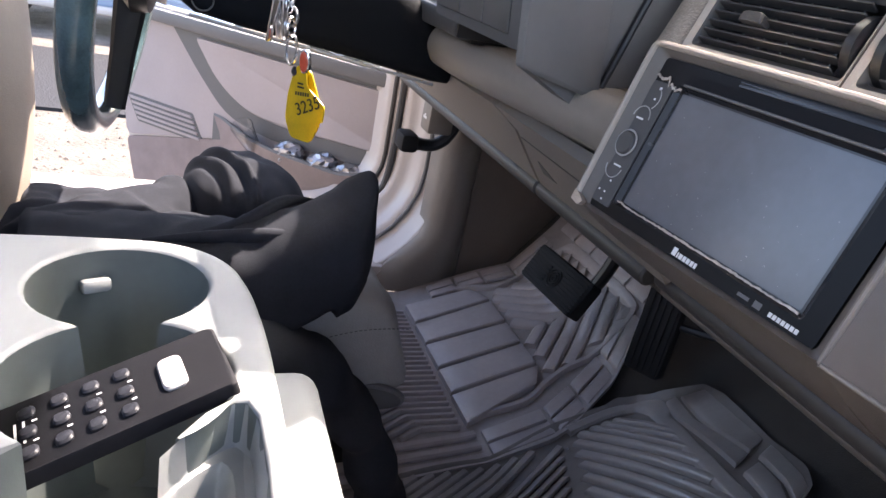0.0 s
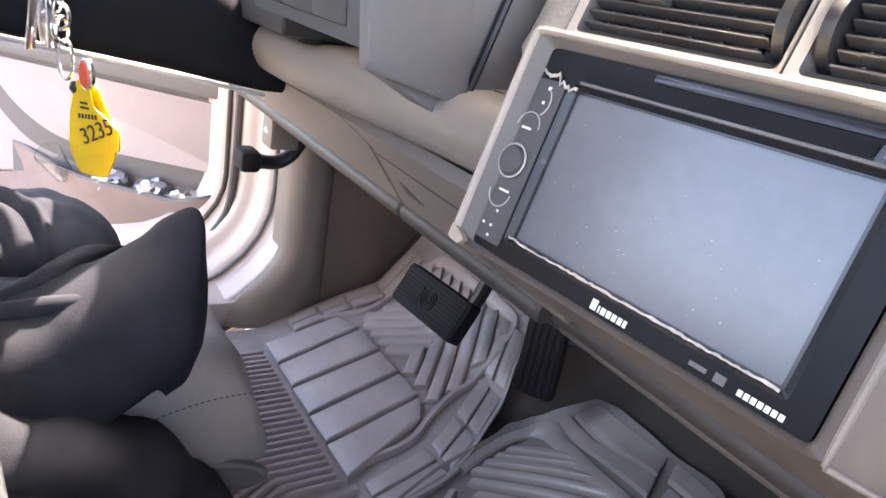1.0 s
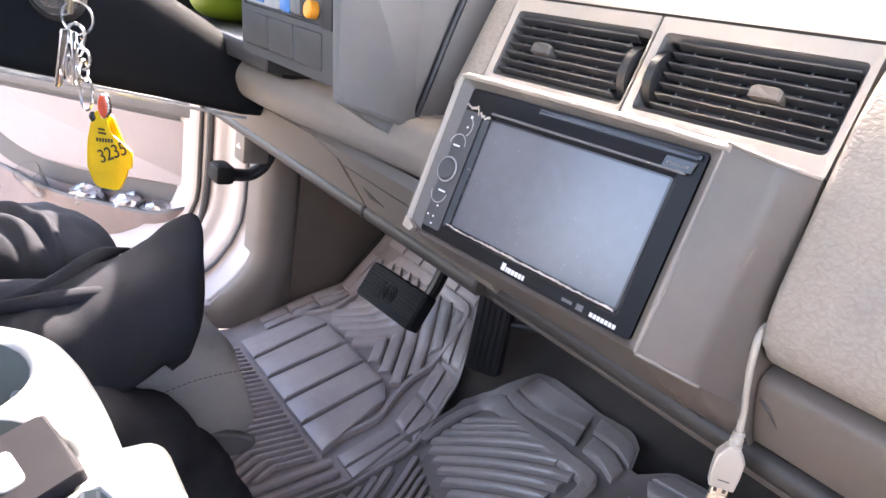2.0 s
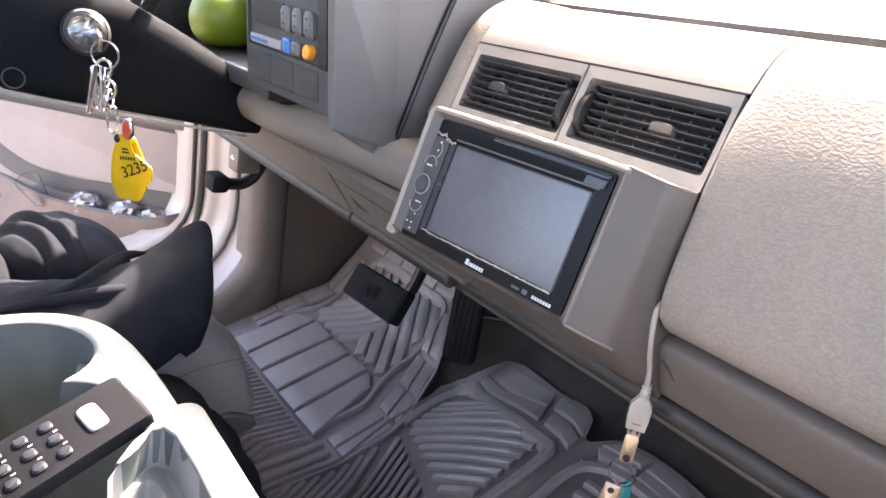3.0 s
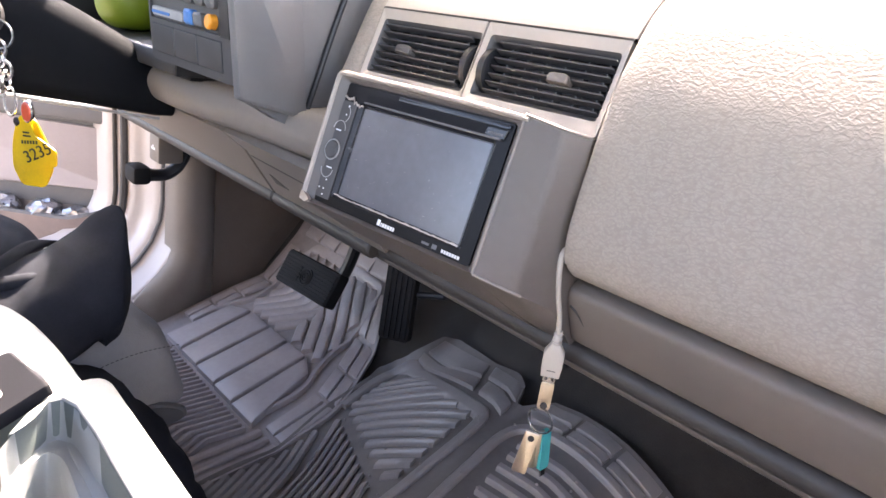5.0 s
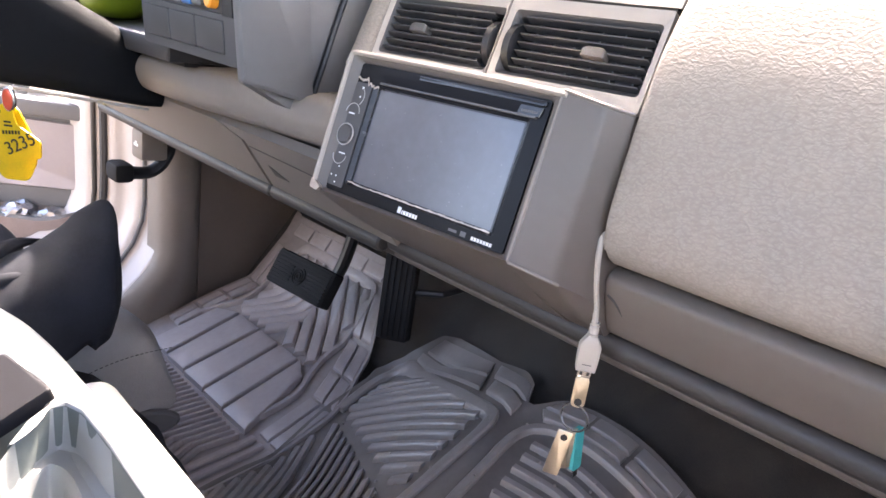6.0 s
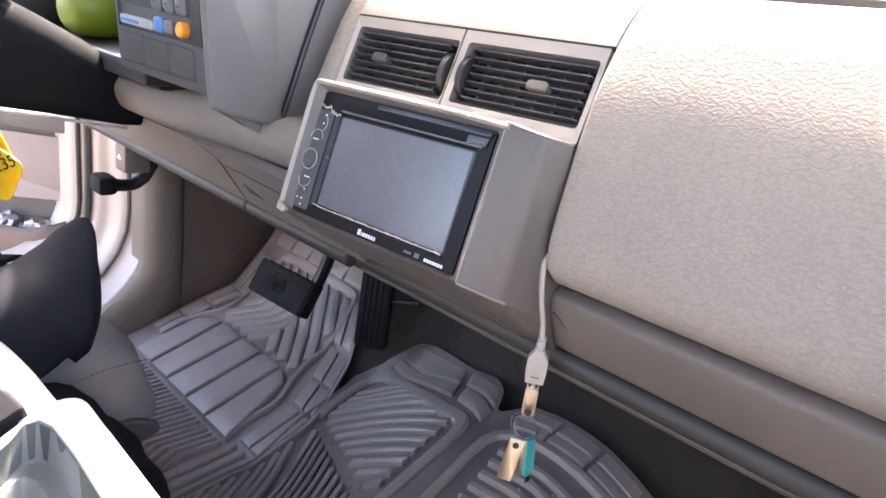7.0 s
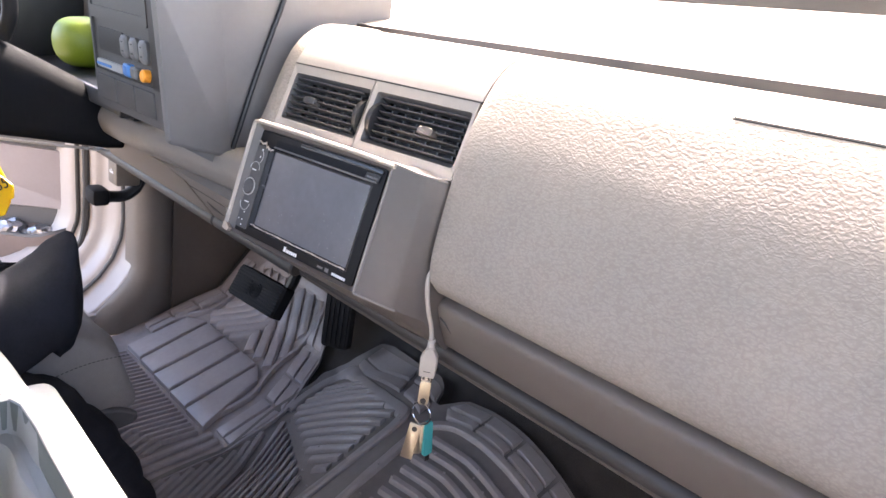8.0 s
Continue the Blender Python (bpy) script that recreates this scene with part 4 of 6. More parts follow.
slab(bm, rrect(-0.3405, 0.0558, -0.3020, 0.0588, 0.0014), lambda a, b, c: bto(a, b, c + 0.0018), 0.001)
part("slider_stripe", bm, BLUE, panel, "blue slider stripe")
for u, m_, h in ((-0.2592, BLUE, 0.0072), (-0.2411, GREYP, 0.0065)):
    bm = bmesh.new()
    bevel_slab(bm, rrect(u - 0.0078, 0.0607 - h, u + 0.0078, 0.0607 + h, 0.003), lambda p, q, r: bto(p, q, r + 0.005), 0.008, 0.002)
    part("push_button", bm, m_, panel, "square push button")
bm = bmesh.new()
lathe(bm, Matrix.Translation(bto(-0.2185, 0.0612, 0)) @ Euler((radians(90), 0, 0)).to_matrix().to_4x4(), [(0.0072, -0.003), (0.0072, 0.004), (0.0058, 0.0055)], 24)
part("orange_knob", bm, ORANGE, panel, "round orange knob")
bm = bmesh.new()
frame_slab(bm, rrect(-0.347, 0.1135, -0.203, 0.171, 0.004), rrect(-0.341, 0.124, -0.209, 0.164, 0.003), lambda a, b, c: bto(a, b, c + 0.002), 0.004)
tray = part("open_tray", bm, GREYD, clus)
# black strip on the bezel paints the deep shadow next to the side cover
bm = bmesh.new()
slab(bm, [(-0.2022, 0.0495), (-0.1862, 0.0495), (-0.1862, 0.172), (-0.2022, 0.172)], lambda a, b, c: bto(a, b, c + 0.0012), 0.003)
part("shadow_strip", bm, BLACK, clus, "black strip painting the shadow beside the side cover")
# gauge recess
bm = bmesh.new()
rbox(bm, (-0.352, 0.040, 0.755), (0.008, 0.130, 0.19), 0.001)
part("recess_side_wall", bm, BLACK, clus)
bm = bmesh.new()
prism(bm, [(-0.005, 0.675), (0.10, 0.690), (0.10, 0.85), (0.14, 0.85), (0.14, 0.655), (-0.005, 0.655)], -0.90, -0.357)
part("gauge_recess", bm, BLACK, clus)
bm = bmesh.new()
rbox(bm, (-0.6280, -0.011, 0.669), (0.545, 0.012, 0.024), 0.004)
part("bezel_lower_edge", bm, GREYD, clus)
bm = bmesh.new()
rbox(bm, (-0.905, 0.06, 0.76), (0.02, 0.22, 0.22), 0.005)
part("recess_end_wall", bm, BLACK, clus)
bm = bmesh.new()
slab(bm, rrect(-0.88, 0.70, -0.36, 0.845, 0.02), frame_fn((0, 0.092, 0), (1, 0, 0), (0, 0.0, 1)), 0.002)
part("gauge_face", bm, GREYD, clus, "dark gauge face")
for u, z in ((-0.52, 0.78), (-0.68, 0.80)):
    bm = bmesh.new()
    ring(bm, (u, 0.086, z), Euler((radians(90), 0, 0)).to_matrix(), 0.06, 0.002, 36, 6)
    part("gauge_ring", bm, SILVERB, clus, "pale gauge ring")
bm = bmesh.new()
rbox(bm, (-0.5625, 0.180, 0.852), (0.685, 0.192, 0.026), 0.012, Euler((radians(6), 0, 0)).to_matrix(), 3)
part("hood_top", bm, GREYP, clus)

bm = bmesh.new()
for k, (dx, dz, ry) in enumerate(((0, 0, 8), (0.01, 0.006, -6), (-0.012, 0.012, 3))):
    rbox(bm, (-0.258 + dx, -0.012, 0.798 + dz), (0.085, 0.035, 0.002), 0.001, Euler((radians(14), radians(ry), 0)).to_matrix())
solo("folded_papers", bm, CREAM, "crumpled pale papers stuffed in the tray", "papers")

bm = bmesh.new()
lathe(bm, Matrix.Translation((-0.715, 0.046, 0.6835)) @ Matrix.Scale(0.78, 4), [(max(0.002, p.x), p.y) for p in smooth_line([Vector((0.002, 0.0)), Vector((0.036, 0.002)), Vector((0.058, 0.020)), Vector((0.066, 0.050)), Vector((0.060, 0.080)), Vector((0.040, 0.098)), Vector((0.002, 0.105))], 6)], 40)
solo("green_ball", bm, LIME, "lime green rounded plastic ball on the gauge ledge", "ball")

# ---- steering column and wheel ----
col = thing("steering_column", "black plastic steering column shroud with chrome lock", "steering column", (-0.56, -0.1, 0.6))
bm = bmesh.new()
rows = []
for y, zl, zh, hw in ((-0.285, 0.635, 0.745, 0.055), (-0.27, 0.626, 0.752, 0.062), (-0.22, 0.618, 0.752, 0.064), (-0.14, 0.608, 0.742, 0.064), (-0.08, 0.600, 0.715, 0.062), (-0.03, 0.592, 0.690, 0.060), (0.01, 0.586, 0.665, 0.058), (0.035, 0.584, 0.655, 0.05)):
    prof = fillet([(-hw, zl), (hw, zl), (hw, zh), (-hw, zh)], [0.02, 0.02, 0.045, 0.045], 5)
    rows.append([bm.verts.new((-0.555 + a, y, b)) for a, b in prof])
for a, b in zip(rows, rows[1:]):
    for k in range(len(a)):
        bm.faces.new((a[k], a[(k + 1) % len(a)], b[(k + 1) % len(a)], b[k]))
bm.faces.new(rows[0]); bm.faces.new(rows[-1][::-1])
part("shroud", bm, COLUMN, col)
bm = bmesh.new()
tube(bm, [(-0.49, -0.275, 0.625), (-0.492, -0.14, 0.606), (-0.496, 0.01, 0.585)], 0.0022, 6)
part("shroud_seam", bm, SILVERB, col, "thin bright seam line")
bm = bmesh.new()
lock = Matrix.Translation((-0.487, -0.190, 0.700)) @ Euler((radians(12), radians(80), 0)).to_matrix().to_4x4()
lathe(bm, lock, [(0.026, -0.02), (0.026, 0.006), (0.022, 0.012), (0.022, 0.02), (0.017, 0.024), (0.017, 0.018), (0.006, 0.018)], 28)
part("ignition_lock", bm, GREYD, col, "round dark ignition lock")
bm = bmesh.new()
lathe(bm, lock, [(0.0175, 0.0180), (0.0215, 0.0205), (0.0235, 0.0165), (0.0175, 0.0160)], 32)
part("lock_ring", bm, CHROME, col, "chrome ring round the lock")
bm = bmesh.new()
ring(bm, (-0.490, -0.262, 0.642), Euler((0, radians(90), 0)).to_matrix(), 0.011, 0.001, 24, 5)
part("screw_recess", bm, GREYD, col)
bm = bmesh.new()
tube(bm, smooth_line([(-0.52, -0.115, 0.735), (-0.50, -0.11, 0.765), (-0.49, -0.112, 0.80), (-0.47, -0.12, 0.86)], 5), 0.0095, 10)
part("shift_lever", bm, BLACK, col, "black shift lever")

wheel = thing("steering_wheel", "steering wheel in a shiny dark blue-green cover", "steering wheel", (-0.56, -0.36, 0.66))
wt = Euler((radians(82), 0, radians(-5))).to_matrix()
bm = bmesh.new()
ring(bm, (-0.563, -0.344, 0.673), wt, 0.189, 0.0165, 64, 14)
part("rim", bm, WRAP, wheel)
bm = bmesh.new()
lathe(bm, Matrix.Translation((-0.563, -0.320, 0.674)) @ wt.to_4x4(), [(0.03, -0.02), (0.062, -0.012), (0.066, 0.006), (0.055, 0.018), (0.02, 0.022)], 32)
part("hub", bm, BLACK, wheel)
for a in (20, 160, 270):
    bm = bmesh.new()
    d = wt @ Vector((math.cos(radians(a)), math.sin(radians(a)), 0))
    c = Vector((-0.563, -0.330, 0.673))
    tube(bm, [c + d * 0.05, c + d * 0.11, c + d * 0.178], [0.018, 0.014, 0.012], 8, flat=0.5)
    part("spoke", bm, BLACK, wheel)

# ---- key bunch in the lock ----
def key_bunch():
    kb = thing("key_bunch", "key bunch with yellow ear tag and red charm", "keys", (-0.452, -0.20, 0.70))
    p0 = Vector((-0.456, -0.184, 0.697))
    bm = bmesh.new()
    rbox(bm, p0, (0.03, 0.004, 0.018), 0.001, Euler((0, radians(15), 0)).to_matrix())
    part("ignition_key", bm, BRASS, kb)
    tv = Euler((radians(90), 0, radians(55))).to_matrix()
    bm = bmesh.new()
    ring(bm, (-0.447, -0.178, 0.682), tv, 0.015, 0.0014, 26, 6)
    part("split_ring", bm, CHROME, kb)
    z = 0.667
    for i in range(4):
        bm = bmesh.new()
        ring(bm, (-0.443 + 0.0012 * i, -0.180 + 0.002 * i, z - 0.011 * i), Euler((radians(90), 0, radians(55 + 90 * (i % 2)))).to_matrix(), 0.0085, 0.0019, 18, 6, oval=1.2)
        part("chain_link", bm, CHROME, kb)
    for i, (dx, rot, ln) in enumerate(((0.006, 8, 0.055), (-0.006, -10, 0.048), (0.002, -3, 0.05))):
        bm = bmesh.new()
        rbox(bm, (-0.437 + dx, -0.194 + 0.006 * i, 0.645), (0.003, 0.008, ln), 0.001, Euler((0, radians(rot), radians(40))).to_matrix())
        part("small_key", bm, CHROME, kb)
    # clip
    bm = bmesh.new()
    ring(bm, (-0.437, -0.172, 0.612), tv, 0.006, 0.0016, 20, 6, oval=2.6)
    part("snap_clip", bm, CHROME, kb)
    # charm
    bm = bmesh.new()
    face = frame_fn((-0.424, -0.160, 0.603), (0.79, 0.61, 0.05), (0.05, -0.06, 1))
    ov = [(0.0075 * math.cos(a), 0.0135 * math.sin(a)) for a in [2 * math.pi * i / 24 for i in range(24)]]
    bevel_slab(bm, ov, lambda a, b, c: face(a, b, c - 0.0), 0.004, 0.001)
    ch = part("charm", bm, CHROME, kb)
    bm = bmesh.new()
    bevel_slab(bm, [(u * 0.78, v * 0.82) for u, v in ov], lambda a, b, c: face(a, b, c + 0.0012), 0.002, 0.001)
    part("enamel", bm, RED, ch, "orange-red enamel face")
    # ear tag: rear leaf and front leaf
    tq = frame_fn((-0.427, -0.158, 0.5515), (0.80, 0.58, 0.06), (0.03, -0.05, 1))
    tf = lambda a, b, c: tq(a * 1.42, b * 1.30, c)
    bm = bmesh.new()
    slab(bm, fillet([(-0.010, 0.034), (-0.017, 0.010), (-0.019, -0.012), (-0.012, -0.028), (0.010, -0.028), (0.019, -0.010), (0.017, 0.010), (0.006, 0.034)], 0.005, 4), lambda a, b, c: tf(a - 0.002, b, c - 0.006), 0.0016)
    part("rear_leaf", bm, YELLOW, kb, "yellow plastic tag leaf")
    bm = bmesh.new()
    slab(bm, fillet([(-0.006, 0.036), (-0.012, 0.012), (-0.014, -0.008), (-0.006, -0.014), (0.012, -0.008), (0.024, -0.006), (0.025, 0.008), (0.016, 0.014), (0.006, 0.020), (0.003, 0.036)], 0.003, 4), tf, 0.0016)
    leaf = part("front_leaf", bm, YELLOW, kb, "yellow plastic tag leaf with black digits")
    u, v = (tq(1, 0, 0) - tq(0, 0, 0)), (tq(0, 1, 0) - tq(0, 0, 0))
    w = u.cross(v)
    m = Matrix((u, v, w)).transposed().to_4x4()
    m.translation = tf(0.0080, 0.0045, 0.0008)
    letters("3235", 0.0195, m @ Matrix.Rotation(radians(24), 4, "Z"), INK, leaf, "tag_digits")
    bm = bmesh.new()
    bar_marks(bm, lambda a, b, c: tf(a, b, c + 0.0006), [(-0.006 + i * 0.0026, 0.0115 + 0.0002 * i, -0.0044 + i * 0.0026, 0.0145 + 0.0002 * i) for i in range(6)] + [(-0.004, 0.018, 0.003, 0.0195), (-0.004, 0.021, 0.002, 0.0225)])
    part("small_print", bm, INK, leaf, "small dark unreadable print")
    bm = bmesh.new()
    lathe(bm, Matrix.Translation(tf(-0.009, 0.030, 0.001)) @ m.to_3x3().to_4x4() @ Matrix.Translation((0, 0, -0.008)), [(0.004, 0), (0.0055, 0.002), (0.0055, 0.006), (0.002, 0.009)], 16)
    part("pin", bm, BLACK, kb, "black tag pin")
key_bunch()

# ---- pedals and brake release ----
def brake_pedal():
    ped = thing("brake_pedal", "black ribbed rubber brake pedal on a steel arm", "pedal", (-0.6, 0.34, 0.26))
    to = frame_fn((-0.592, 0.320, 0.273), (1.0, 0.06, 0.02), (0.0, 0.46, 0.89))
    bm = bmesh.new()
    bevel_slab(bm, rrect(-0.083, -0.034, 0.083, 0.034, 0.007), to, 0.024, 0.003)
    pad = part("rubber_pad", bm, PEDAL, ped)
    for i in range(9):
        v = -0.030 + i * 0.0066
        for a, b in ((-0.079, -0.020), (0.020, 0.079)) if abs(v + 0.002) < 0.018 else ((-0.079, 0.079),):
            bm = bmesh.new()
            bevel_slab(bm, [(a, v), (b, v), (b, v + 0.0040), (a, v + 0.0040)], lambda p, q, r: to(p, q, r + 0.0022), 0.003, 0.0007)
            part("tread_rib", bm, PEDAL, pad)
    u, v = to(1, 0, 0) - to(0, 0, 0), to(0, 1, 0) - to(0, 0, 0)
    for r in (0.005, 0.0105, 0.016):
        bm = bmesh.new()
        ring(bm, to(0, 0, 0.0008), Matrix((u, v, u.cross(v))).transposed(), r, 0.0015, 28, 6)
        part("target_ring", bm, PEDAL, pad)
    bm = bmesh.new()
    tube(bm, smooth_line([to(0.030, -0.004, -0.018), to(0.056, 0.012, -0.020), to(0.066, 0.040, -0.022), (-0.520, 0.378, 0.36), (-0.514, 0.388, 0.44), (-0.512, 0.38, 0.57)], 5), 0.0180, 10, flat=0.62)
    part("arm", bm, BLACK, ped)
brake_pedal()


def gas_pedal():
    gas = thing("accelerator_pedal", "tall black rubber accelerator pedal with ribs", "pedal", (-0.43, 0.40, 0.18))
    to = frame_fn((-0.398, 0.388, 0.304), (0.90, 0.40, 0.10), (-0.13, 0.14, 0.97))
    bm = bmesh.new()
    bevel_slab(bm, rrect(-0.030, -0.085, 0.030, 0.085, 0.008), to, 0.016, 0.003)
    pad = part("rubber_pad", bm, PEDAL, gas)
    for i in range(5):
        u = -0.023 + i * 0.0105
        bm = bmesh.new()
        bevel_slab(bm, [(u, -0.08), (u + 0.0055, -0.08), (u + 0.0055, 0.08), (u, 0.08)], lambda p, q, r: to(p, q, r + 0.002), 0.003, 0.0008)
        part("tread_rib", bm, PEDAL, pad)
    bm = bmesh.new()
    tube(bm, [to(0.01, 0.0, -0.014), (-0.335, 0.435, 0.315), (-0.315, 0.50, 0.33)], 0.006, 8)
    part("lever_rod", bm, BLACK, gas)
gas_pedal()

rel = thing("brake_release", "black hooked brake release handle under the dash", "handle", (-0.9, 0.15, 0.42))
bm = bmesh.new()
tube(bm, smooth_line([(-0.905, 0.118, 0.402), (-0.905, 0.140, 0.398), (-0.903, 0.175, 0.400), (-0.90, 0.205, 0.430), (-0.90, 0.215, 0.48)], 5), [0.0165] * 6 + [0.015] * 8 + [0.013] * 7, 10, flat=0.8)
part("handle", bm, BLACK, rel)
bm = bmesh.new()
rbox(bm, (-0.905, 0.118, 0.402), (0.056, 0.036, 0.036), 0.009)
part("grip", bm, PEDAL, rel, "ribbed black grip")
bm = bmesh.new()
rbox(bm, (-0.885, 0.165, 0.457), (0.05, 0.05, 0.055), 0.006)
brk = part("bracket", bm, PANEL, rel, "taupe bracket with a white symbol")
bm = bmesh.new()
bar_marks(bm, frame_fn((-0.885, 0.1393, 0.457), (1, 0, 0), (0, 0, 1)), [(-0.010, -0.003, 0.010, 0.002), (-0.004, 0.003, 0.004, 0.006)])
part("symbol", bm, WHITEINK, brk)

# ---- floor mats ----
def on_floor(x, y, h):
    return Vector((x, y, floor_z(x, y) + h))


def strip_on(bm, pts, w, h, base, n=5):
    """A raised rib of trapezoid section along a line on the floor."""
    line = []
    for a, b in zip(pts, pts[1:]):
        for i in range(n):
            line.append(Vector(a).lerp(Vector(b), i / n))
    line.append(Vector(pts[-1]))
    rows = []
    for i, p in enumerate(line):
        d = (line[min(i + 1, len(line) - 1)] - line[max(i - 1, 0)]).normalized()
        s = Vector((-d.y, d.x)) * w / 2
        rows.append([bm.verts.new(on_floor(*(p + s * k), q)) for k, q in ((-1, base - 0.002), (-0.95, base + h * 0.6), (-0.6, base + h), (0.6, base + h), (0.95, base + h * 0.6), (1, base - 0.002))])
    for a, b in zip(rows, rows[1:]):
        for k in range(5):
            bm.faces.new((a[k], a[k + 1], b[k + 1], b[k]))
    bm.faces.new(rows[0]); bm.faces.new(rows[-1][::-1])


def pad_on(bm, quad, h, base, nu=3, nv=5, bev=0.004):
    """A raised pad over four corners in plan, laid on the floor."""
    c = sum((Vector(q) for q in quad), Vector((0, 0))) / 4
    a, b, d, e = [Vector(q) for q in quad]
    at = lambda u, v: a.lerp(b, u).lerp(e.lerp(d, u), v)
    lo = lambda u, v: on_floor(*at(u, v), base - 0.002)
    hi_q = [q + (c - q).normalized() * bev * 1.4 for q in (a, b, d, e)]
    def hi(u, v):
        p = hi_q[0].lerp(hi_q[1], u).lerp(hi_q[3].lerp(hi_q[2], u), v)
        return on_floor(p.x, p.y, base + h)
    mid = lambda u, v: on_floor(*at(u, v), base + h - bev * 0.6)
    top = grid(bm, hi, nu, nv)
    rim = [(i, 0) for i in range(nu)] + [(nu, j) for j in range(nv)] + [(i, nv) for i in range(nu, 0, -1)] + [(0, j) for j in range(nv, 0, -1)]
    m_ = {r: bm.verts.new(mid(r[0] / nu, r[1] / nv)) for r in rim}
    l_ = {r: bm.verts.new(lo(r[0] / nu, r[1] / nv)) for r in rim}
    for r, s in zip(rim, rim[1:] + rim[:1]):
        bm.faces.new((top[r[0]][r[1]], top[s[0]][s[1]], m_[s], m_[r]))
        bm.faces.new((m_[r], m_[s], l_[s], l_[r]))


def driver_mat():
    mt = thing("floor_mat", "grey moulded rubber mat in the driver footwell", "floor mat", (-0.65, 0.2, 0.04), group="rubber floor mats")
    y0, y1 = -0.34, 0.520
    right = lambda y: -0.400 - 0.085 * step((y - 0.26) / 0.20) - 0.055 * step((y - 0.40) / 0.12) + 0.03 * step((0.2 - y) / 0.25)
    left = lambda y: -0.935 + 0.02 * step((y - 0.30) / 0.2) - 0.01 * step((0.15 - y) / 0.2)
    def shape(u, v):
        y = lerp(y0, y1, v)
        sl, sr = left(y), right(y)
        rim = min(u, 1 - u) * (sr - sl)
        edge = 0.010 * (1 - step(rim / 0.022)) + 0.012 * (1 - step((y1 - y) / 0.03))
        return on_floor(lerp(sl, sr, u), y, 0.006 + edge)
    bm = bmesh.new()
    solid_grid(bm, shape, 70, 80, (0, 0, -0.010))
    part("sheet", bm, GROOVE, mt, "dusty rubber sheet with groove shade in its colour")
    backs = [-0.878, -0.801, -0.725, -0.643, -0.568, -0.485]
    fronts = [-0.868, -0.802, -0.718, -0.643, -0.572, -0.522]
    for i in range(5):
        bm = bmesh.new()
        g = 0.0045
        pad_on(bm, [(backs[i] + g, 0.167), (backs[i + 1] - g, 0.169), (fronts[i + 1] - g, 0.300 if i == 4 else 0.321), (fronts[i] + g, 0.300 if i == 0 else 0.321)], 0.014, 0.006)
        part("tread_block", bm, RUBBER, mt)
    # chevrons under the pedals: nested, clipped to the field
    def field(x, y):
        return -0.838 < x < -0.568 + 0.05 * max(0.0, 0.40 - y) / 0.08 and 0.334 < y < 0.474
    for i in range(8):
        ax, ay = -0.680, 0.378 + 0.0375 * i
        arms = []
        for dx, dy in ((-0.655, -0.755), (0.735, -0.68)):
            pts = [(ax + dx * k * 0.002, ay + dy * k * 0.002) for k in range(0, 200)]
            arms.append([p for p in pts if field(*p)])
        if field(ax, ay):
            lines = [[arms[0][-1], (ax, ay), arms[1][-1]]]
        else:
            lines = [[a[0], a[-1]] for a in arms if len(a) > 6]
        for line in lines:
            bm = bmesh.new()
            strip_on(bm, line, 0.0240, 0.0095, 0.006, 10)
            part("chevron_rib", bm, RUBBER, mt)
    # frame round the chevron field
    bm = bmesh.new()
    line = smooth_line([(-0.505, 0.20, 0), (-0.500, 0.27, 0), (-0.525, 0.315, 0), (-0.545, 0.365, 0), (-0.553, 0.44, 0), (-0.560, 0.474, 0), (-0.590, 0.486, 0), (-0.70, 0.487, 0), (-0.80, 0.487, 0), (-0.832, 0.476, 0), (-0.862, 0.42, 0), (-0.852, 0.36, 0), (-0.872, 0.315, 0), (-0.892, 0.27, 0)], 4)
    strip_on(bm, [(p.x, p.y) for p in line], 0.012, 0.009, 0.007, 1)
    part("field_frame", bm, RUBBER, mt)
    for a, b in ((0.185, 0.283), (0.291, 0.345), (0.353, 0.415), (0.423, 0.478)):
        for f0, f1 in ((0.008, 0.036), (0.041, 0.068)):
            bm = bmesh.new()
            pad_on(bm, [(right(a) - f1, a), (right(a) - f0, a), (right(b) - f0, b), (right(b) - f1, b)], 0.0045, 0.010, 2, 4, 0.003)
            part("rim_tile", bm, RUBBER, mt)
    for a, b in ((0.225, 0.278), (0.286, 0.335), (0.343, 0.40), (0.408, 0.47)):
        for f0, f1 in ((0.008, 0.030), (0.034, 0.054)):
            bm = bmesh.new()
            pad_on(bm, [(left(a) + f0, a), (left(a) + f1, a), (left(b) + f1, b), (left(b) + f0, b)], 0.006, 0.011, 2, 4, 0.003)
            part("rim_tile", bm, RUBBER, mt)
    for k in range(5):
        a = -0.885 + k * 0.066
        bm = bmesh.new()
        pad_on(bm, [(a, 0.494), (a + 0.058, 0.494), (a + 0.058, 0.511), (a, 0.511)], 0.005, 0.013, 4, 2, 0.003)
        part("rim_tile", bm, RUBBER, mt)
    # fine heel ribs, bent outwards at their rear ends
    bm = bmesh.new()
    for i in range(25):
        s = -0.490 - i * 0.0152
        yb = 0.083 - 0.0076 * i
        e = min(0.22, 0.040 + 0.0152 * i)
        strip_on(bm, [(s, 0.157), (s, yb + 0.006), (s + 0.003, yb), (s + e * 0.58, yb - e * 0.85)], 0.0085, 0.0085, 0.006, 4)
    part("heel_ribs", bm, RUBBER, mt)
    bm = bmesh.new()
    for s in (-0.462, -0.436, -0.410):
        strip_on(bm, [(s + 0.03, -0.30), (s + 0.012, 0.02), (s - 0.008, 0.175)], 0.016, 0.007, 0.006, 6)
    part("edge_ribs", bm, RUBBER, mt)
driver_mat()


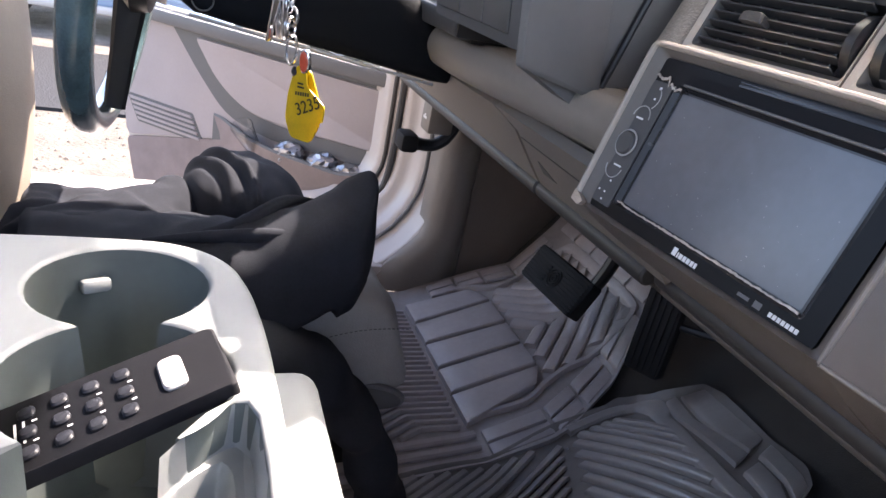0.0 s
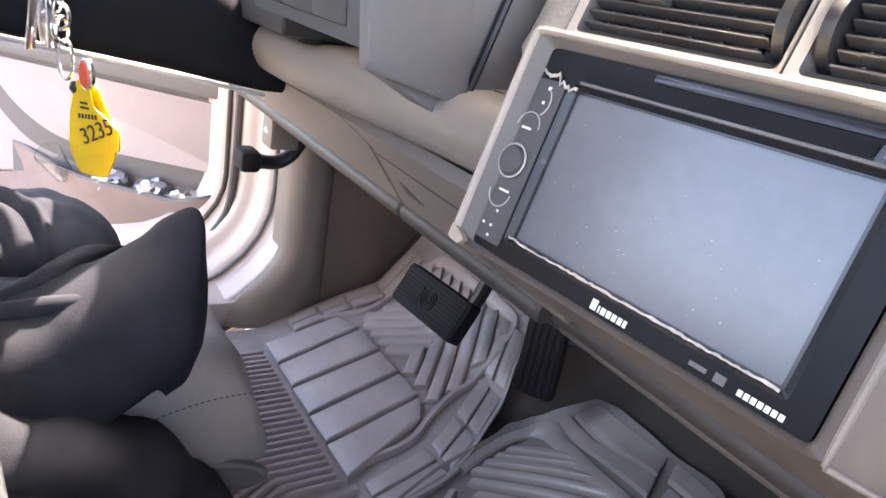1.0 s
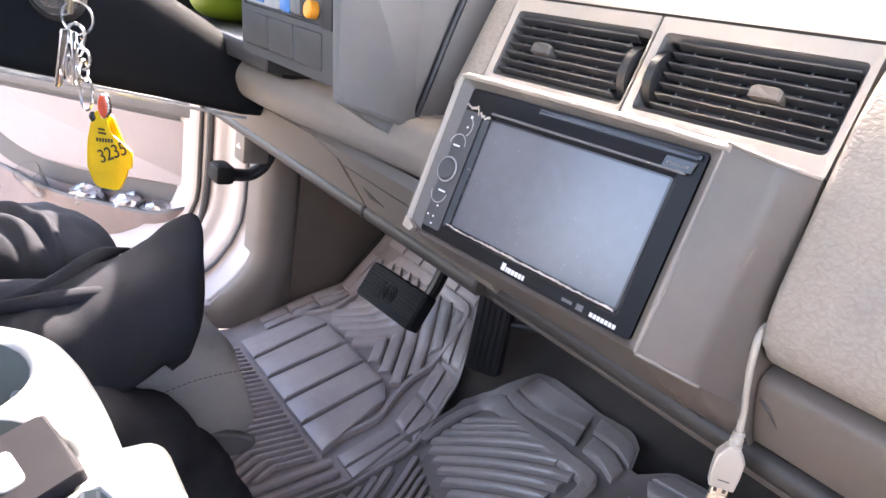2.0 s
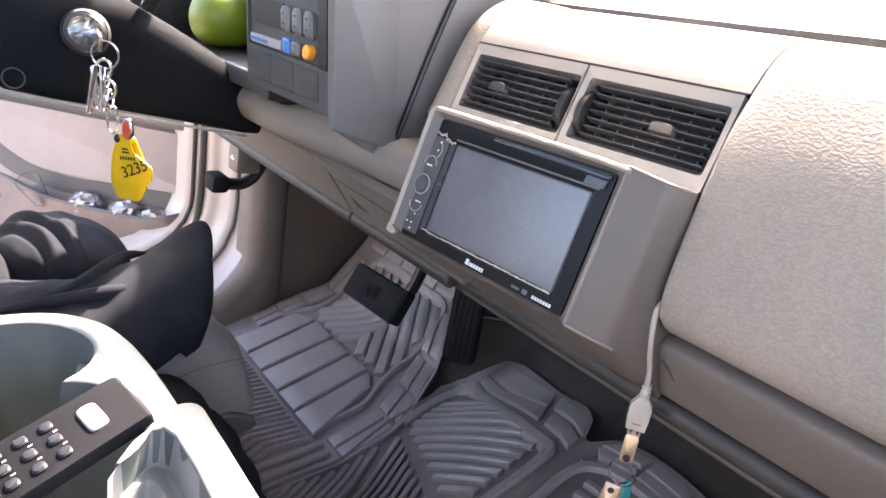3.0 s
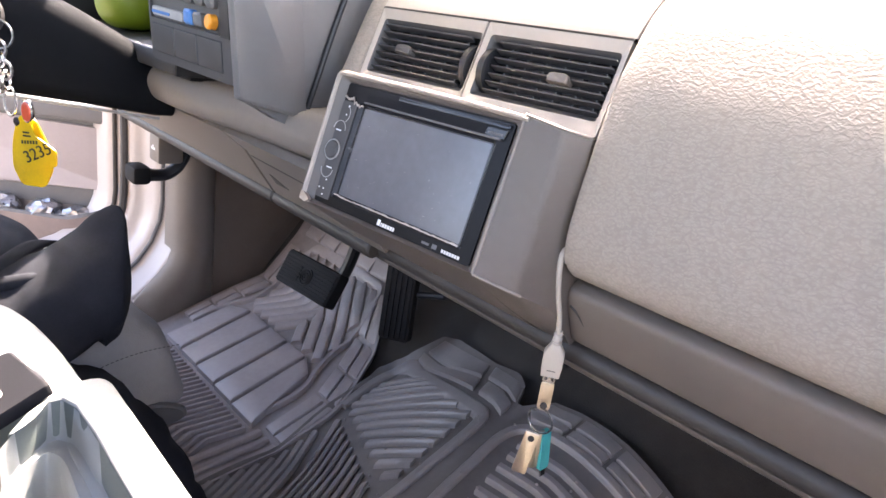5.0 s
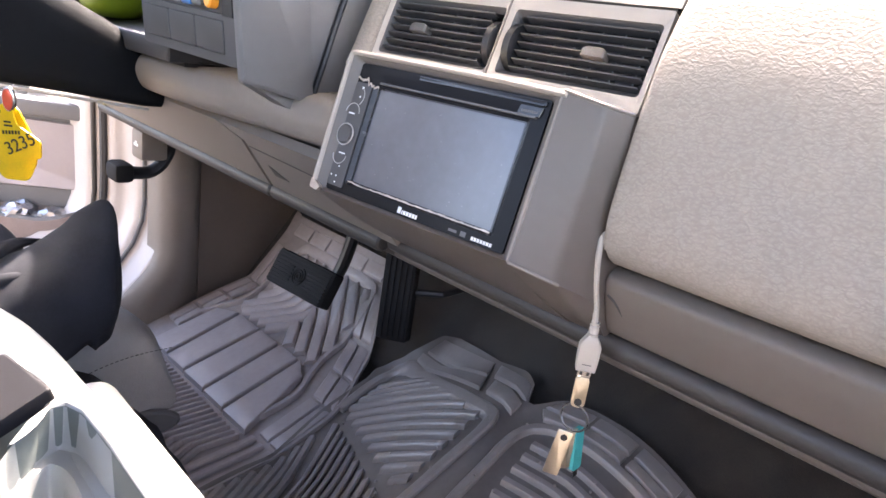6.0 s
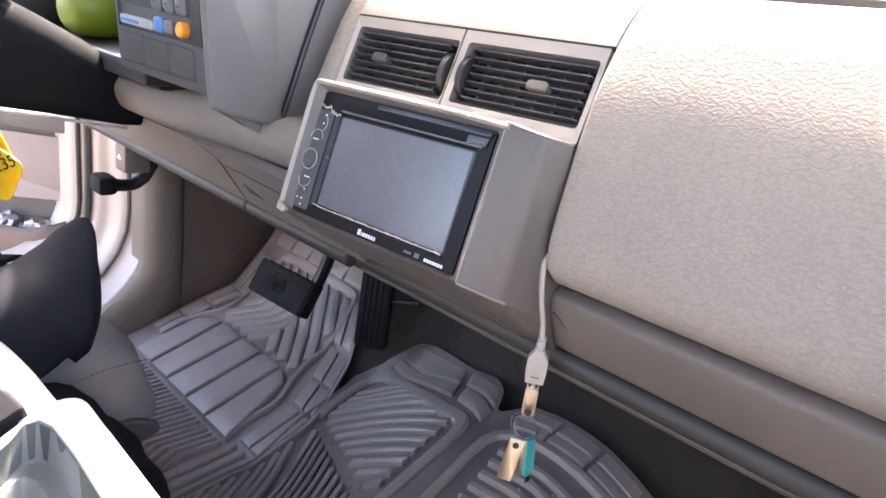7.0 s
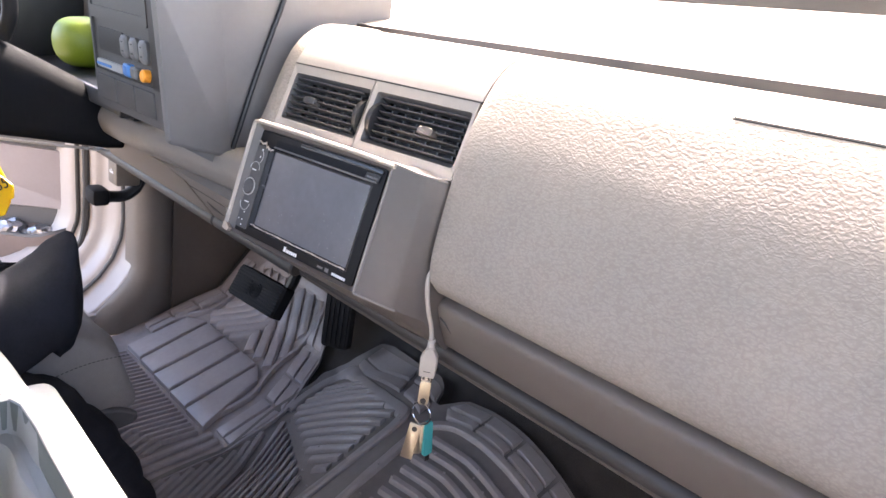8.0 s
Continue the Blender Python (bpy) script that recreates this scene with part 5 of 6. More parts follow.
def tunnel_mat():
    mt = thing("floor_mat", "dark rubber mat folded over the transmission tunnel", "floor mat", (0, 0.2, 0.2), group="rubber floor mats")
    far = [(-0.432, 0.385), (-0.420, 0.418), (-0.396, 0.438), (-0.339, 0.457), (-0.294, 0.450), (-0.233, 0.431), (-0.174, 0.411), (-0.107, 0.387), (-0.074, 0.364), (-0.060, 0.334), (-0.052, 0.328), (-0.044, 0.340), (-0.026, 0.368),
           (0.016, 0.377), (0.09, 0.378), (0.20, 0.375), (0.32, 0.36), (0.42, 0.325), (0.50, 0.25)]
    def top(x):
        for p, q in zip(far, far[1:]):
            if x <= q[0]:
                return lerp(p[1], q[1], max(0.0, (x - p[0]) / (q[0] - p[0])))
        return far[-1][1]
    def left(y):
        return -0.430 + 0.022 * step((0.30 - y) / 0.15) + 0.085 * step((0.16 - y) / 0.45)
    def shape(u, v):
        x = lerp(-0.432, 0.50, u ** 1.25)
        y = lerp(-0.62, top(x), v)
        x = max(x, left(y)) if u < 0.5 else x
        e = 0.008 * (1 - step((x - left(y)) / 0.02)) + 0.007 * (1 - step((top(x) - y) / 0.02))
        return on_floor(x, y, 0.008 + e)
    bm = bmesh.new()
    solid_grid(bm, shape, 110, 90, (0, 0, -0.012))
    part("sheet", bm, GROOVED, mt, "dusty rubber sheet with groove shade in its colour")
    bm = bmesh.new()
    line = smooth_line([(-0.408, 0.30, 0), (-0.414, 0.365, 0), (-0.408, 0.402, 0), (-0.388, 0.418, 0), (-0.348, 0.408, 0), (-0.226, 0.347, 0), (-0.148, 0.314, 0), (-0.100, 0.298, 0), (-0.079, 0.287, 0), (-0.0725, 0.267, 0), (-0.072, 0.24, 0), (-0.075, 0.18, 0), (-0.080, 0.06, 0), (-0.085, -0.12, 0), (-0.085, -0.35, 0)], 5)
    strip_on(bm, [(p.x, p.y) for p in line], 0.020, 0.008, 0.008, 1)
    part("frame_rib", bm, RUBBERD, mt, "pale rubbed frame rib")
    bm = bmesh.new()
    line = smooth_line([(0.40, 0.305, 0), (0.20, 0.322, 0), (0.088, 0.323, 0), (0.013, 0.322, 0), (-0.019, 0.308, 0), (-0.031, 0.287, 0), (-0.031, 0.256, 0), (-0.023, 0.206, 0), (-0.010, 0.09, 0), (0.0, -0.12, 0), (0.0, -0.35, 0)], 5)
    strip_on(bm, [(p.x, p.y) for p in line], 0.014, 0.007, 0.008, 1)
    part("frame_rib", bm, RUBBERD, mt)
    # ribs across, from the slanting spine to the frame
    spine = lambda x: 0.165 + (-0.129 - x) * 0.52
    rnd = random.Random(3)
    for i in range(12):
        y = 0.374 - 0.0185 * i
        xl = -0.396 if y > 0.302 else -0.129 + (0.165 - y) / 0.52 + 0.012
        yr = y + 0.004 if i else y - 0.002
        xr = -0.100 if yr < 0.286 else -0.100 - (yr - 0.286) * 2.15
        bm = bmesh.new()
        strip_on(bm, [(xl, y - 0.003), (lerp(xl, xr, 0.5), y + 0.0005), (xr, yr)], 0.0115, 0.0075, 0.008, 8)
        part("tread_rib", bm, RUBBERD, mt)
    # slanting ribs on the driver's side of the spine
    for j in range(-8, 9):
        if j < 0:
            xa, ya = -0.392 - 0.001 * j, 0.262 + 0.0265 * j
        else:
            xa, ya = -0.382 + 0.0305 * j, spine(-0.382 + 0.0305 * j) - 0.022
        ln = 0.42
        end = (xa + ln * 0.52, ya - ln * 0.85)
        if end[0] > -0.100:
            k = (-0.100 - xa) / (0.52 * ln)
            end = (lerp(xa, end[0], k), lerp(ya, end[1], k))
        if k_short(xa, ya, end):
            continue
        bm = bmesh.new()
        strip_on(bm, [(xa, ya), end], 0.0125, 0.0085, 0.008, 14)
        part("tread_rib", bm, RUBBERD, mt)
    bm = bmesh.new()
    for i in range(15):
        y = 0.292 - i * 0.0215
        strip_on(bm, [(-0.006 + 0.004 * i, y - 0.010), (0.06, y - 0.004), (0.13, y - 0.006)], 0.011, 0.0065, 0.008, 6)
        strip_on(bm, [(0.142, y - 0.010), (0.36, y + 0.030)], 0.011, 0.0065, 0.008, 8)
    tagged(part("side_ribs", bm, RUBBERD, mt), kind="stuff")
    tiles = [((-0.352, 0.437), (-0.166, 0.3745), (-0.181, 0.4085), (-0.330, 0.4515)), ((-0.366, 0.4275), (-0.146, 0.3370), (-0.160, 0.3655), (-0.362, 0.4355)),
             ((-0.150, 0.372), (-0.063, 0.334), (-0.076, 0.3605), (-0.164, 0.4015)), ((-0.128, 0.330), (-0.0615, 0.3045), (-0.064, 0.327), (-0.138, 0.3585)),
             ((-0.036, 0.3425), (0.020, 0.3515), (0.022, 0.3715), (-0.025, 0.3635)), ((-0.024, 0.323), (0.020, 0.334), (0.020, 0.3465), (-0.037, 0.3375))]
    for a in (0.027, 0.091, 0.155, 0.219, 0.283):
        tiles += [((a, 0.3515), (a + 0.057, 0.3505), (a + 0.058, 0.3710), (a, 0.3720)), ((a, 0.3330), (a + 0.057, 0.3320), (a + 0.057, 0.3465), (a, 0.3470))]
    for q in tiles:
        bm = bmesh.new()
        pad_on(bm, q, 0.0050, 0.010, 6, 3, 0.003)
        part("rim_tile", bm, RUBBERD, mt)
    bm = bmesh.new()
    for i in range(110):
        x, y = rnd.uniform(-0.37, 0.3), rnd.uniform(-0.1, 0.30)
        b2 = bmesh.new()
        bmesh.ops.create_icosphere(b2, subdivisions=1, radius=0.0019)
        graft(bm, b2, Matrix.Translation(on_floor(x, y, 0.0156)))
    tagged(part("rubber_nubs", bm, RUBBERD, mt), kind="stuff")


def k_short(xa, ya, end):
    """Whether a rib would be too short to mould."""
    return math.hypot(end[0] - xa, end[1] - ya) < 0.02


tunnel_mat()


# ---- driver's seat ----
def cushion(x0, x1, yb, yf, zt, zb, name_mat, bm):
    """A rounded seat cushion with a raised bolster along each side."""
    ring_n = 40
    rows = []
    for i in range(25):
        t = i / 24
        y = lerp(yb, yf, t)
        k = math.sqrt(max(0.0, 1 - max(0.0, (t - 0.80) / 0.20) ** 2.6))
        zt2 = lerp(zb + 0.09, zt + 0.015 * math.sin(t * 3), k)
        zb2 = lerp(zb + 0.05, zb, k)
        row = []
        for j in range(ring_n):
            a = 2 * math.pi * j / ring_n
            cx, cz = math.cos(a), math.sin(a)
            sx = math.copysign(abs(cx) ** 0.32, cx)
            sz = math.copysign(abs(cz) ** 0.45, cz)
            px = lerp(x0, x1, 0.5 + 0.5 * sx * (0.97 + 0.03 * k))
            pz = lerp(zb2, zt2, 0.5 + 0.5 * sz)
            if sz > 0.5:
                pz += 0.018 * step((abs(sx) - 0.55) / 0.3) * k - 0.012 * (1 - abs(sx)) * k
            pz -= 0.075 * step((x0 + 0.24 - px) / 0.22) * (sz > -0.2)
            row.append(bm.verts.new((px, y, pz)))
        rows.append(row)
    for a, b in zip(rows, rows[1:]):
        for j in range(ring_n):
            bm.faces.new((a[j], a[(j + 1) % ring_n], b[(j + 1) % ring_n], b[j]))
    bm.faces.new(rows[0]); bm.faces.new(rows[-1][::-1])


seat = thing("driver_seat", "grey leather driver seat with stitched bolster", "car seat", (-0.65, -0.3, 0.05))
bm = bmesh.new()
cushion(-0.93, -0.392, -0.50, 0.012, 0.330, 0.145, LEATHER, bm)
part("cushion", bm, LEATHER, seat, "", 60)
bm = bmesh.new()
rbox(bm, (-0.655, -0.25, 0.10), (0.46, 0.44, 0.12), 0.02)
part("seat_base", bm, BLACK, seat)
bm = bmesh.new()
for k in range(26):
    a = Vector((-0.3815, -0.155, 0.268)).lerp(Vector((-0.3835, 0.000, 0.300)), k / 26) + Vector((0, 0, 0.012 * math.sin(k / 26 * math.pi)))
    b = Vector((-0.3815, -0.155, 0.268)).lerp(Vector((-0.3835, 0.000, 0.300)), (k + 0.6) / 26) + Vector((0, 0, 0.012 * math.sin((k + 0.6) / 26 * math.pi)))
    tube(bm, [a, b], 0.0006, 5)
part("stitching", bm, TRIM, seat, "dark seam stitching")
bm = bmesh.new()
def back_at(u, v):
    z = lerp(0.33, 0.93, v)
    s = 2 * u - 1
    y = -0.460 + 0.12 * v - 0.19 * v * v - 0.09 * step((0.35 - s) / 1.2) - 0.05 * (1 - math.sqrt(max(0, 1 - abs(s) ** 6)))
    return (lerp(-0.93, -0.395 - 0.03 * (1 - math.sin(math.pi * min(1, 0.15 + v))), u), y, z)
solid_grid(bm, back_at, 20, 16, (0, -0.13, 0))
part("backrest", bm, TAN, seat, "tan leather backrest with dark piping", 60)
bm = bmesh.new()
tube(bm, [Vector(back_at(1.0, v / 10)) + Vector((0.001, 0.0, 0)) for v in range(0, 11)], 0.005, 8)
part("piping", bm, TRIM, seat, "dark piping")

bm = bmesh.new()
bevel_slab(bm, [(0.055 * math.cos(k * math.pi / 16), 0.020 * math.sin(k * math.pi / 16)) for k in range(32)], frame_fn((-0.392, -0.045, 0.190), (0.35, 0.93, 0.10), (0.0, -0.1, 1)), 0.010, 0.003)
part("side_trim", bm, GREYP, seat, "oval grey side trim")

# passenger side bench behind the camera
bench = thing("passenger_seat", "grey leather passenger seat beside the console", "car seat", (0.66, -0.4, 0.05))
bm = bmesh.new()
cushion(0.24, 0.95, -0.80, -0.42, 0.330, 0.145, LEATHER, bm)
part("cushion", bm, LEATHER, bench, "", 60)
bm = bmesh.new()
rbox(bm, (0.6, -0.62, 0.10), (0.6, 0.3, 0.12), 0.02)
part("seat_base", bm, BLACK, bench)
bm = bmesh.new()
rbox(bm, (0.6, -0.92, 0.62), (0.7, 0.12, 0.66), 0.04, Euler((radians(-8), 0, 0)).to_matrix(), 4)
part("backrest", bm, LEATHER, bench, "", 60)

# ---- jacket on the seat ----
def gauss(x, y, cx, cy, sx, sy):
    return math.exp(-((x - cx) / sx) ** 2 - ((y - cy) / sy) ** 2)


def net(rows, n):
    """A smooth sheet through rows of control points."""
    fine = [smooth_line(r, n) for r in rows]
    cols = [smooth_line([r[k] for r in fine], n) for k in range(len(fine[0]))]
    return cols


def sheet(bm, cols, wrinkle):
    vs = []
    for i, c in enumerate(cols):
        vs.append([])
        for j, p in enumerate(c):
            vs[-1].append(bm.verts.new(p + Vector((0, -0.3, 0.95)) * wrinkle(p)))
    for a, b in zip(vs, vs[1:]):
        for j in range(len(a) - 1):
            bm.faces.new((a[j], b[j], b[j + 1], a[j + 1]))


def jacket():
    jk = thing("black_jacket", "crumpled black fleece jacket lying on the seat", "jacket", (-0.6, -0.2, 0.34))
    def thick(ob, t=0.006):
        md = ob.modifiers.new("thick", "SOLIDIFY")
        md.thickness, md.offset = t, -1.0
    # flat layer on the cushion
    bm = bmesh.new()
    rows = []
    for i, y in enumerate((-0.47, -0.42, -0.36, -0.30, -0.24, -0.18, -0.125)):
        xs = [lerp(-0.60 - 0.025 * i, -0.40, k / 7) for k in range(8)]
        rows.append([(x, y + 0.012 * math.sin(x * 31 + i), 0.357 + 0.010 * math.sin(x * 43 + y * 29) - 0.012 * (k in (0, 7))) for k, x in enumerate(xs)])
    sheet(bm, net(rows, 7), lambda p: 0.004 * noise.noise(Vector((p.x * 16, p.y * 30, 2))))
    thick(part("body", bm, CLOTH, jk, "", 70))
    # raised front corner
    bm = bmesh.new()
    rows = [
        [(-0.62, -0.45, 0.355), (-0.52, -0.44, 0.385), (-0.42, -0.43, 0.395), (-0.35, -0.42, 0.380), (-0.315, -0.41, 0.30)],
        [(-0.60, -0.33, 0.360), (-0.50, -0.32, 0.392), (-0.42, -0.31, 0.405), (-0.345, -0.31, 0.395), (-0.312, -0.30, 0.31)],
        [(-0.585, -0.24, 0.355), (-0.50, -0.22, 0.384), (-0.42, -0.215, 0.415), (-0.342, -0.22, 0.408), (-0.312, -0.225, 0.32)],
        [(-0.570, -0.18, 0.358), (-0.49, -0.155, 0.398), (-0.412, -0.135, 0.455), (-0.338, -0.145, 0.420), (-0.318, -0.155, 0.34)],
        [(-0.555, -0.145, 0.362), (-0.48, -0.113, 0.418), (-0.393, -0.078, 0.499), (-0.332, -0.096, 0.424), (-0.330, -0.118, 0.352)],
        [(-0.545, -0.135, 0.350), (-0.475, -0.095, 0.395), (-0.395, -0.066, 0.450), (-0.338, -0.086, 0.402), (-0.335, -0.108, 0.347)],
        [(-0.54, -0.130, 0.340), (-0.47, -0.090, 0.352), (-0.40, -0.064, 0.372), (-0.350, -0.085, 0.352), (-0.345, -0.105, 0.338)],
    ]
    def fold(p):
        w = 0.007 * math.sin(95 * (p.y + 0.45 * p.x) + 2.5 * noise.noise(p * 9)) * gauss(p.x, p.y, -0.43, -0.22, 0.07, 0.07)
        w += 0.008 * noise.noise(Vector((p.x * 11, p.y * 17, p.z * 9))) + 0.003 * noise.noise(Vector((p.x * 30, p.y * 50, p.z * 20))) + 0.005 * math.sin(70 * p.z + 12 * p.x) * gauss(p.x, p.y, -0.34, -0.13, 0.05, 0.08)
        w += 0.0045 * math.sin(58 * (p.z - 0.55 * p.y) + 26 * p.x + 2 * noise.noise(p * 8)) * gauss(p.x, p.y, -0.40, -0.14, 0.09, 0.10)
        return w * min(1, max(0, (p.z - 0.335) / 0.03))
    sheet(bm, net(rows, 10), fold)
    thick(part("front_corner", bm, CLOTH, jk, "", 75), 0.009)
    for pts in ([(-0.350, -0.105, 0.415), (-0.362, -0.16, 0.428), (-0.375, -0.23, 0.420), (-0.385, -0.31, 0.408)], [(-0.470, -0.125, 0.432), (-0.435, -0.165, 0.440), (-0.400, -0.215, 0.424), (-0.380, -0.28, 0.412)]):
        bm = bmesh.new()
        line = smooth_line(pts, 7)
        tube(bm, line, [0.0075 * math.sin(math.pi * (i + 1) / (len(line) + 1)) + 0.001 for i in range(len(line))], 10)
        part("fold", bm, CLOTH, jk, "", 70)
    # hood: a soft pouch lying on its side, its opening folded over in two arcs
    bm = bmesh.new()
    def dome(u, v):
        a = 2 * math.pi * u
        r = math.sin(v * math.pi / 2)
        h = math.cos(v * math.pi / 2) ** 0.62
        x, y = math.cos(a) * r, math.sin(a) * r
        z = 0.064 * h
        q = math.hypot((x - 0.55) / 1.5, y + 1.05)
        z += 0.010 * math.exp(-((q - 0.98) / 0.07) ** 2) * h - 0.009 * math.exp(-((q - 0.86) / 0.06) ** 2) * h
        z += 0.007 * math.exp(-((q - 0.64) / 0.07) ** 2) * h - 0.008 * math.exp(-((q - 0.52) / 0.06) ** 2) * h
        z += 0.005 * noise.noise(Vector((x * 2.4, y * 3.6, 3))) * h
        return Vector((-0.668 + 0.125 * x * (1.0 + 0.06 * math.sin(3 * a)), -0.192 + 0.084 * y + 0.020 * x, 0.346 + z))
    grid(bm, dome, 96, 40)
    bmesh.ops.remove_doubles(bm, verts=bm.verts, dist=0.0004)
    part("hood", bm, CLOTH, jk, "", 80)
    # rear part: a flat sleeve thrown across each other, in long soft ridges
    bm = bmesh.new()
    def rear(u, v):
        x, y = lerp(-0.70, -0.42, u), lerp(-0.485, -0.235, v)
        along, across = x * 0.86 - y * 0.51, x * 0.51 + y * 0.86
        w = across * 30 + 0.8 * noise.noise(Vector((along * 7, across * 5, 1)))
        z = 0.362 + 0.020 * abs(math.sin(w)) ** 0.7 + 0.010 * noise.noise(Vector((along * 9, across * 20, 4))) + 0.004 * noise.noise(Vector((along * 30, across * 50, 9)))
        z += 0.020 * gauss(x, y, -0.50, -0.40, 0.10, 0.08) - 0.030 * step((-0.58 - x) / 0.10) * step((-0.30 - y) / 0.06)
        edge = min(u * 6, v * 7, (1 - v) * 5, (1 - u) * 8, 1)
        return Vector((x + 0.012 * noise.noise(Vector((y * 25, 2, 0))), y + 0.014 * noise.noise(Vector((x * 20, 0, 5))), lerp(0.335, z, step(edge))))
    solid_grid(bm, rear, 80, 56, (0, 0, -0.008))
    part("rear_sleeve", bm, CLOTH, jk, "", 80)
    # sleeve hanging between the seat and the console
    bm = bmesh.new()
    line = smooth_line([(-0.335, -0.36, 0.345), (-0.325, -0.24, 0.335), (-0.318, -0.145, 0.300), (-0.312, -0.080, 0.230), (-0.306, -0.040, 0.14), (-0.300, -0.015, 0.055)], 8)
    tube(bm, line, [0.050 + 0.005 * math.sin(i * 1.1) for i in range(len(line))], 22, flat=0.6)
    for v in bm.verts:
        v.co += Vector((0.006 * noise.noise(v.co * 17), 0, 0.010 * noise.noise(v.co * 20)))
    part("sleeve", bm, CLOTH, jk, "", 70)
jacket()

# ---- console with cup holders ----
CZ = 0.500
con = thing("centre_console", "pale grey plastic console with two cup holders", "console", (-0.02, -0.4, 0.1))
WELLS = ((-0.117, -0.305, 0.054), (-0.014, -0.297, 0.058))
# open pocket beside the wells, from the far rim of the second well round to its near rim
POCKET = [(0.046, -0.345), (0.050, -0.41), (0.175, -0.41), (0.175, -0.2270), (0.06, -0.2265), (0.024, -0.2280), (0.0105, -0.2330), (0.0100, -0.2395), (0.0230, -0.2555)]


def wells_outline(grow):
    """Outline of the two joined cup wells and the pocket, grown all round."""
    a, b = [(x, y, r + grow) for x, y, r in WELLS]
    def meet(p, q):
        d = math.hypot(q[0] - p[0], q[1] - p[1])
        base = math.atan2(q[1] - p[1], q[0] - p[0])
        f = math.acos(max(-1, min(1, (p[2] ** 2 + d * d - q[2] ** 2) / (2 * p[2] * d))))
        return base + f, base - f
    def arc(p, a0, a1, n, last=0):
        while a1 < a0:
            a1 += 2 * math.pi
        return [(p[0] + p[2] * math.cos(lerp(a0, a1, k / n)), p[1] + p[2] * math.sin(lerp(a0, a1, k / n))) for k in range(n + last)]
    ab, ba = meet(a, b), meet(b, a)
    c = Vector((0.10, -0.31))
    pocket = [tuple(Vector(q) + (Vector(q) - c).normalized() * grow * 0.9) for q in POCKET]
    return arc(a, ab[0], ab[1], 26) + arc(b, ba[0], radians(-36), 14, 1) + pocket + arc(b, radians(31), ba[1], 16)


def box_outline(inset):
    pts = [(-0.186, -0.70), (0.20, -0.70), (0.20, -0.214), (0.02, -0.2140), (-0.060, -0.2165), (-0.112, -0.2225), (-0.150, -0.2325), (-0.174, -0.2500), (-0.187, -0.2780), (-0.190, -0.33)]
    c = Vector((0.0, -0.45))
    out = []
    for p in fillet(pts, [0.03, 0.03, 0.004, 0.03, 0.03, 0.03, 0.025, 0.025, 0.03, 0.05], 6):
        d = Vector(p) - c
        out.append((p[0] - inset * max(-1, min(1, d.x / 0.16)), p[1] - inset * max(-1, min(1, d.y / 0.20))))
    return out


def loft(bm, rows):
    loops = [[bm.verts.new((x, y, z)) for x, y in o] for o, z in rows]
    for a, b in zip(loops, loops[1:]):
        for i in range(len(a)):
            bm.faces.new((a[i], a[(i + 1) % len(a)], b[(i + 1) % len(a)], b[i]))
    return loops


bm = bmesh.new()
o = loft(bm, [(box_outline(0.0075), CZ), (box_outline(0.0040), CZ - 0.0008), (box_outline(0.0015), CZ - 0.003), (box_outline(0.0), CZ - 0.008), (box_outline(-0.001), CZ - 0.05)])
w = loft(bm, [(wells_outline(0.0035), CZ), (wells_outline(0.0012), CZ - 0.0008), (wells_outline(0.0), CZ - 0.003)])
ring_all = o[0] + w[0]
for tri in geometry.tessellate_polygon([[v.co for v in o[0]], [v.co for v in w[0]]]):
    bm.faces.new([ring_all[k] for k in tri])
part("top_plate", bm, CONSOLE, con, "", 45)
bm = bmesh.new()
loft(bm, [([(x * 0.94, (y + 0.46) * 0.93 - 0.46) for x, y in box_outline(0)], 0.16), (box_outline(0.001), CZ - 0.045)])
part("side_wall", bm, CONSOLE, con)
bm = bmesh.new()
rbox(bm, (0.0, -0.46, 0.10), (0.34, 0.40, 0.14), 0.02)
part("foot", bm, BLACK, con)
bm = bmesh.new()
l = loft(bm, [(wells_outline(0.0), CZ - 0.0025), (wells_outline(-0.001), CZ - 0.03), (wells_outline(-0.0025), CZ - 0.120), (wells_outline(-0.004), CZ - 0.127)])
cup = part("cup_well", bm, WELLSHADE, con, "deep joined cup holder wells")
for (cx, cy, cr), ang in ((WELLS[0], 205), (WELLS[0], 88), (WELLS[0], 300)):
    bm = bmesh.new()
    d = Vector((math.cos(radians(ang)), math.sin(radians(ang)), 0))
    rbox(bm, Vector((cx, cy, CZ - 0.026)) + d * (cr - 0.006), (0.010, 0.020, 0.010), 0.003, Euler((0, radians(12), radians(ang))).to_matrix())
    part("grip_tab", bm, CONSOLE, cup)
bm = bmesh.new()
rbox(bm, (0.0, -0.315, CZ - 0.131), (0.366, 0.196, 0.008), 0.001)
part("well_floor", bm, WELLSHADE, con)
# stepped wall of the pocket: upper face, ledge, lower face
bm = bmesh.new()
line = [Vector((q[0], q[1], 0)) for q in [(0.0475, -0.2735)] + POCKET[:2:-1] + [(0.174, -0.36)]]
fine = smooth_line(line, 7)
centre = Vector((0.115, -0.31, 0))
rows = []
for inset, drop in ((0.0006, 0.0028), (0.002, 0.027), (0.004, 0.030), (0.016, 0.031), (0.018, 0.034), (0.022, 0.080), (0.036, 0.083)):
    rows.append([bm.verts.new((p + (centre - p).normalized() * inset * min(1, 0.35 + i / 12)) + Vector((0, 0, CZ - drop))) for i, p in enumerate(fine)])
for a, b in zip(rows, rows[1:]):
    for i in range(len(a) - 1):
        bm.faces.new((a[i], a[i + 1], b[i + 1], b[i]))
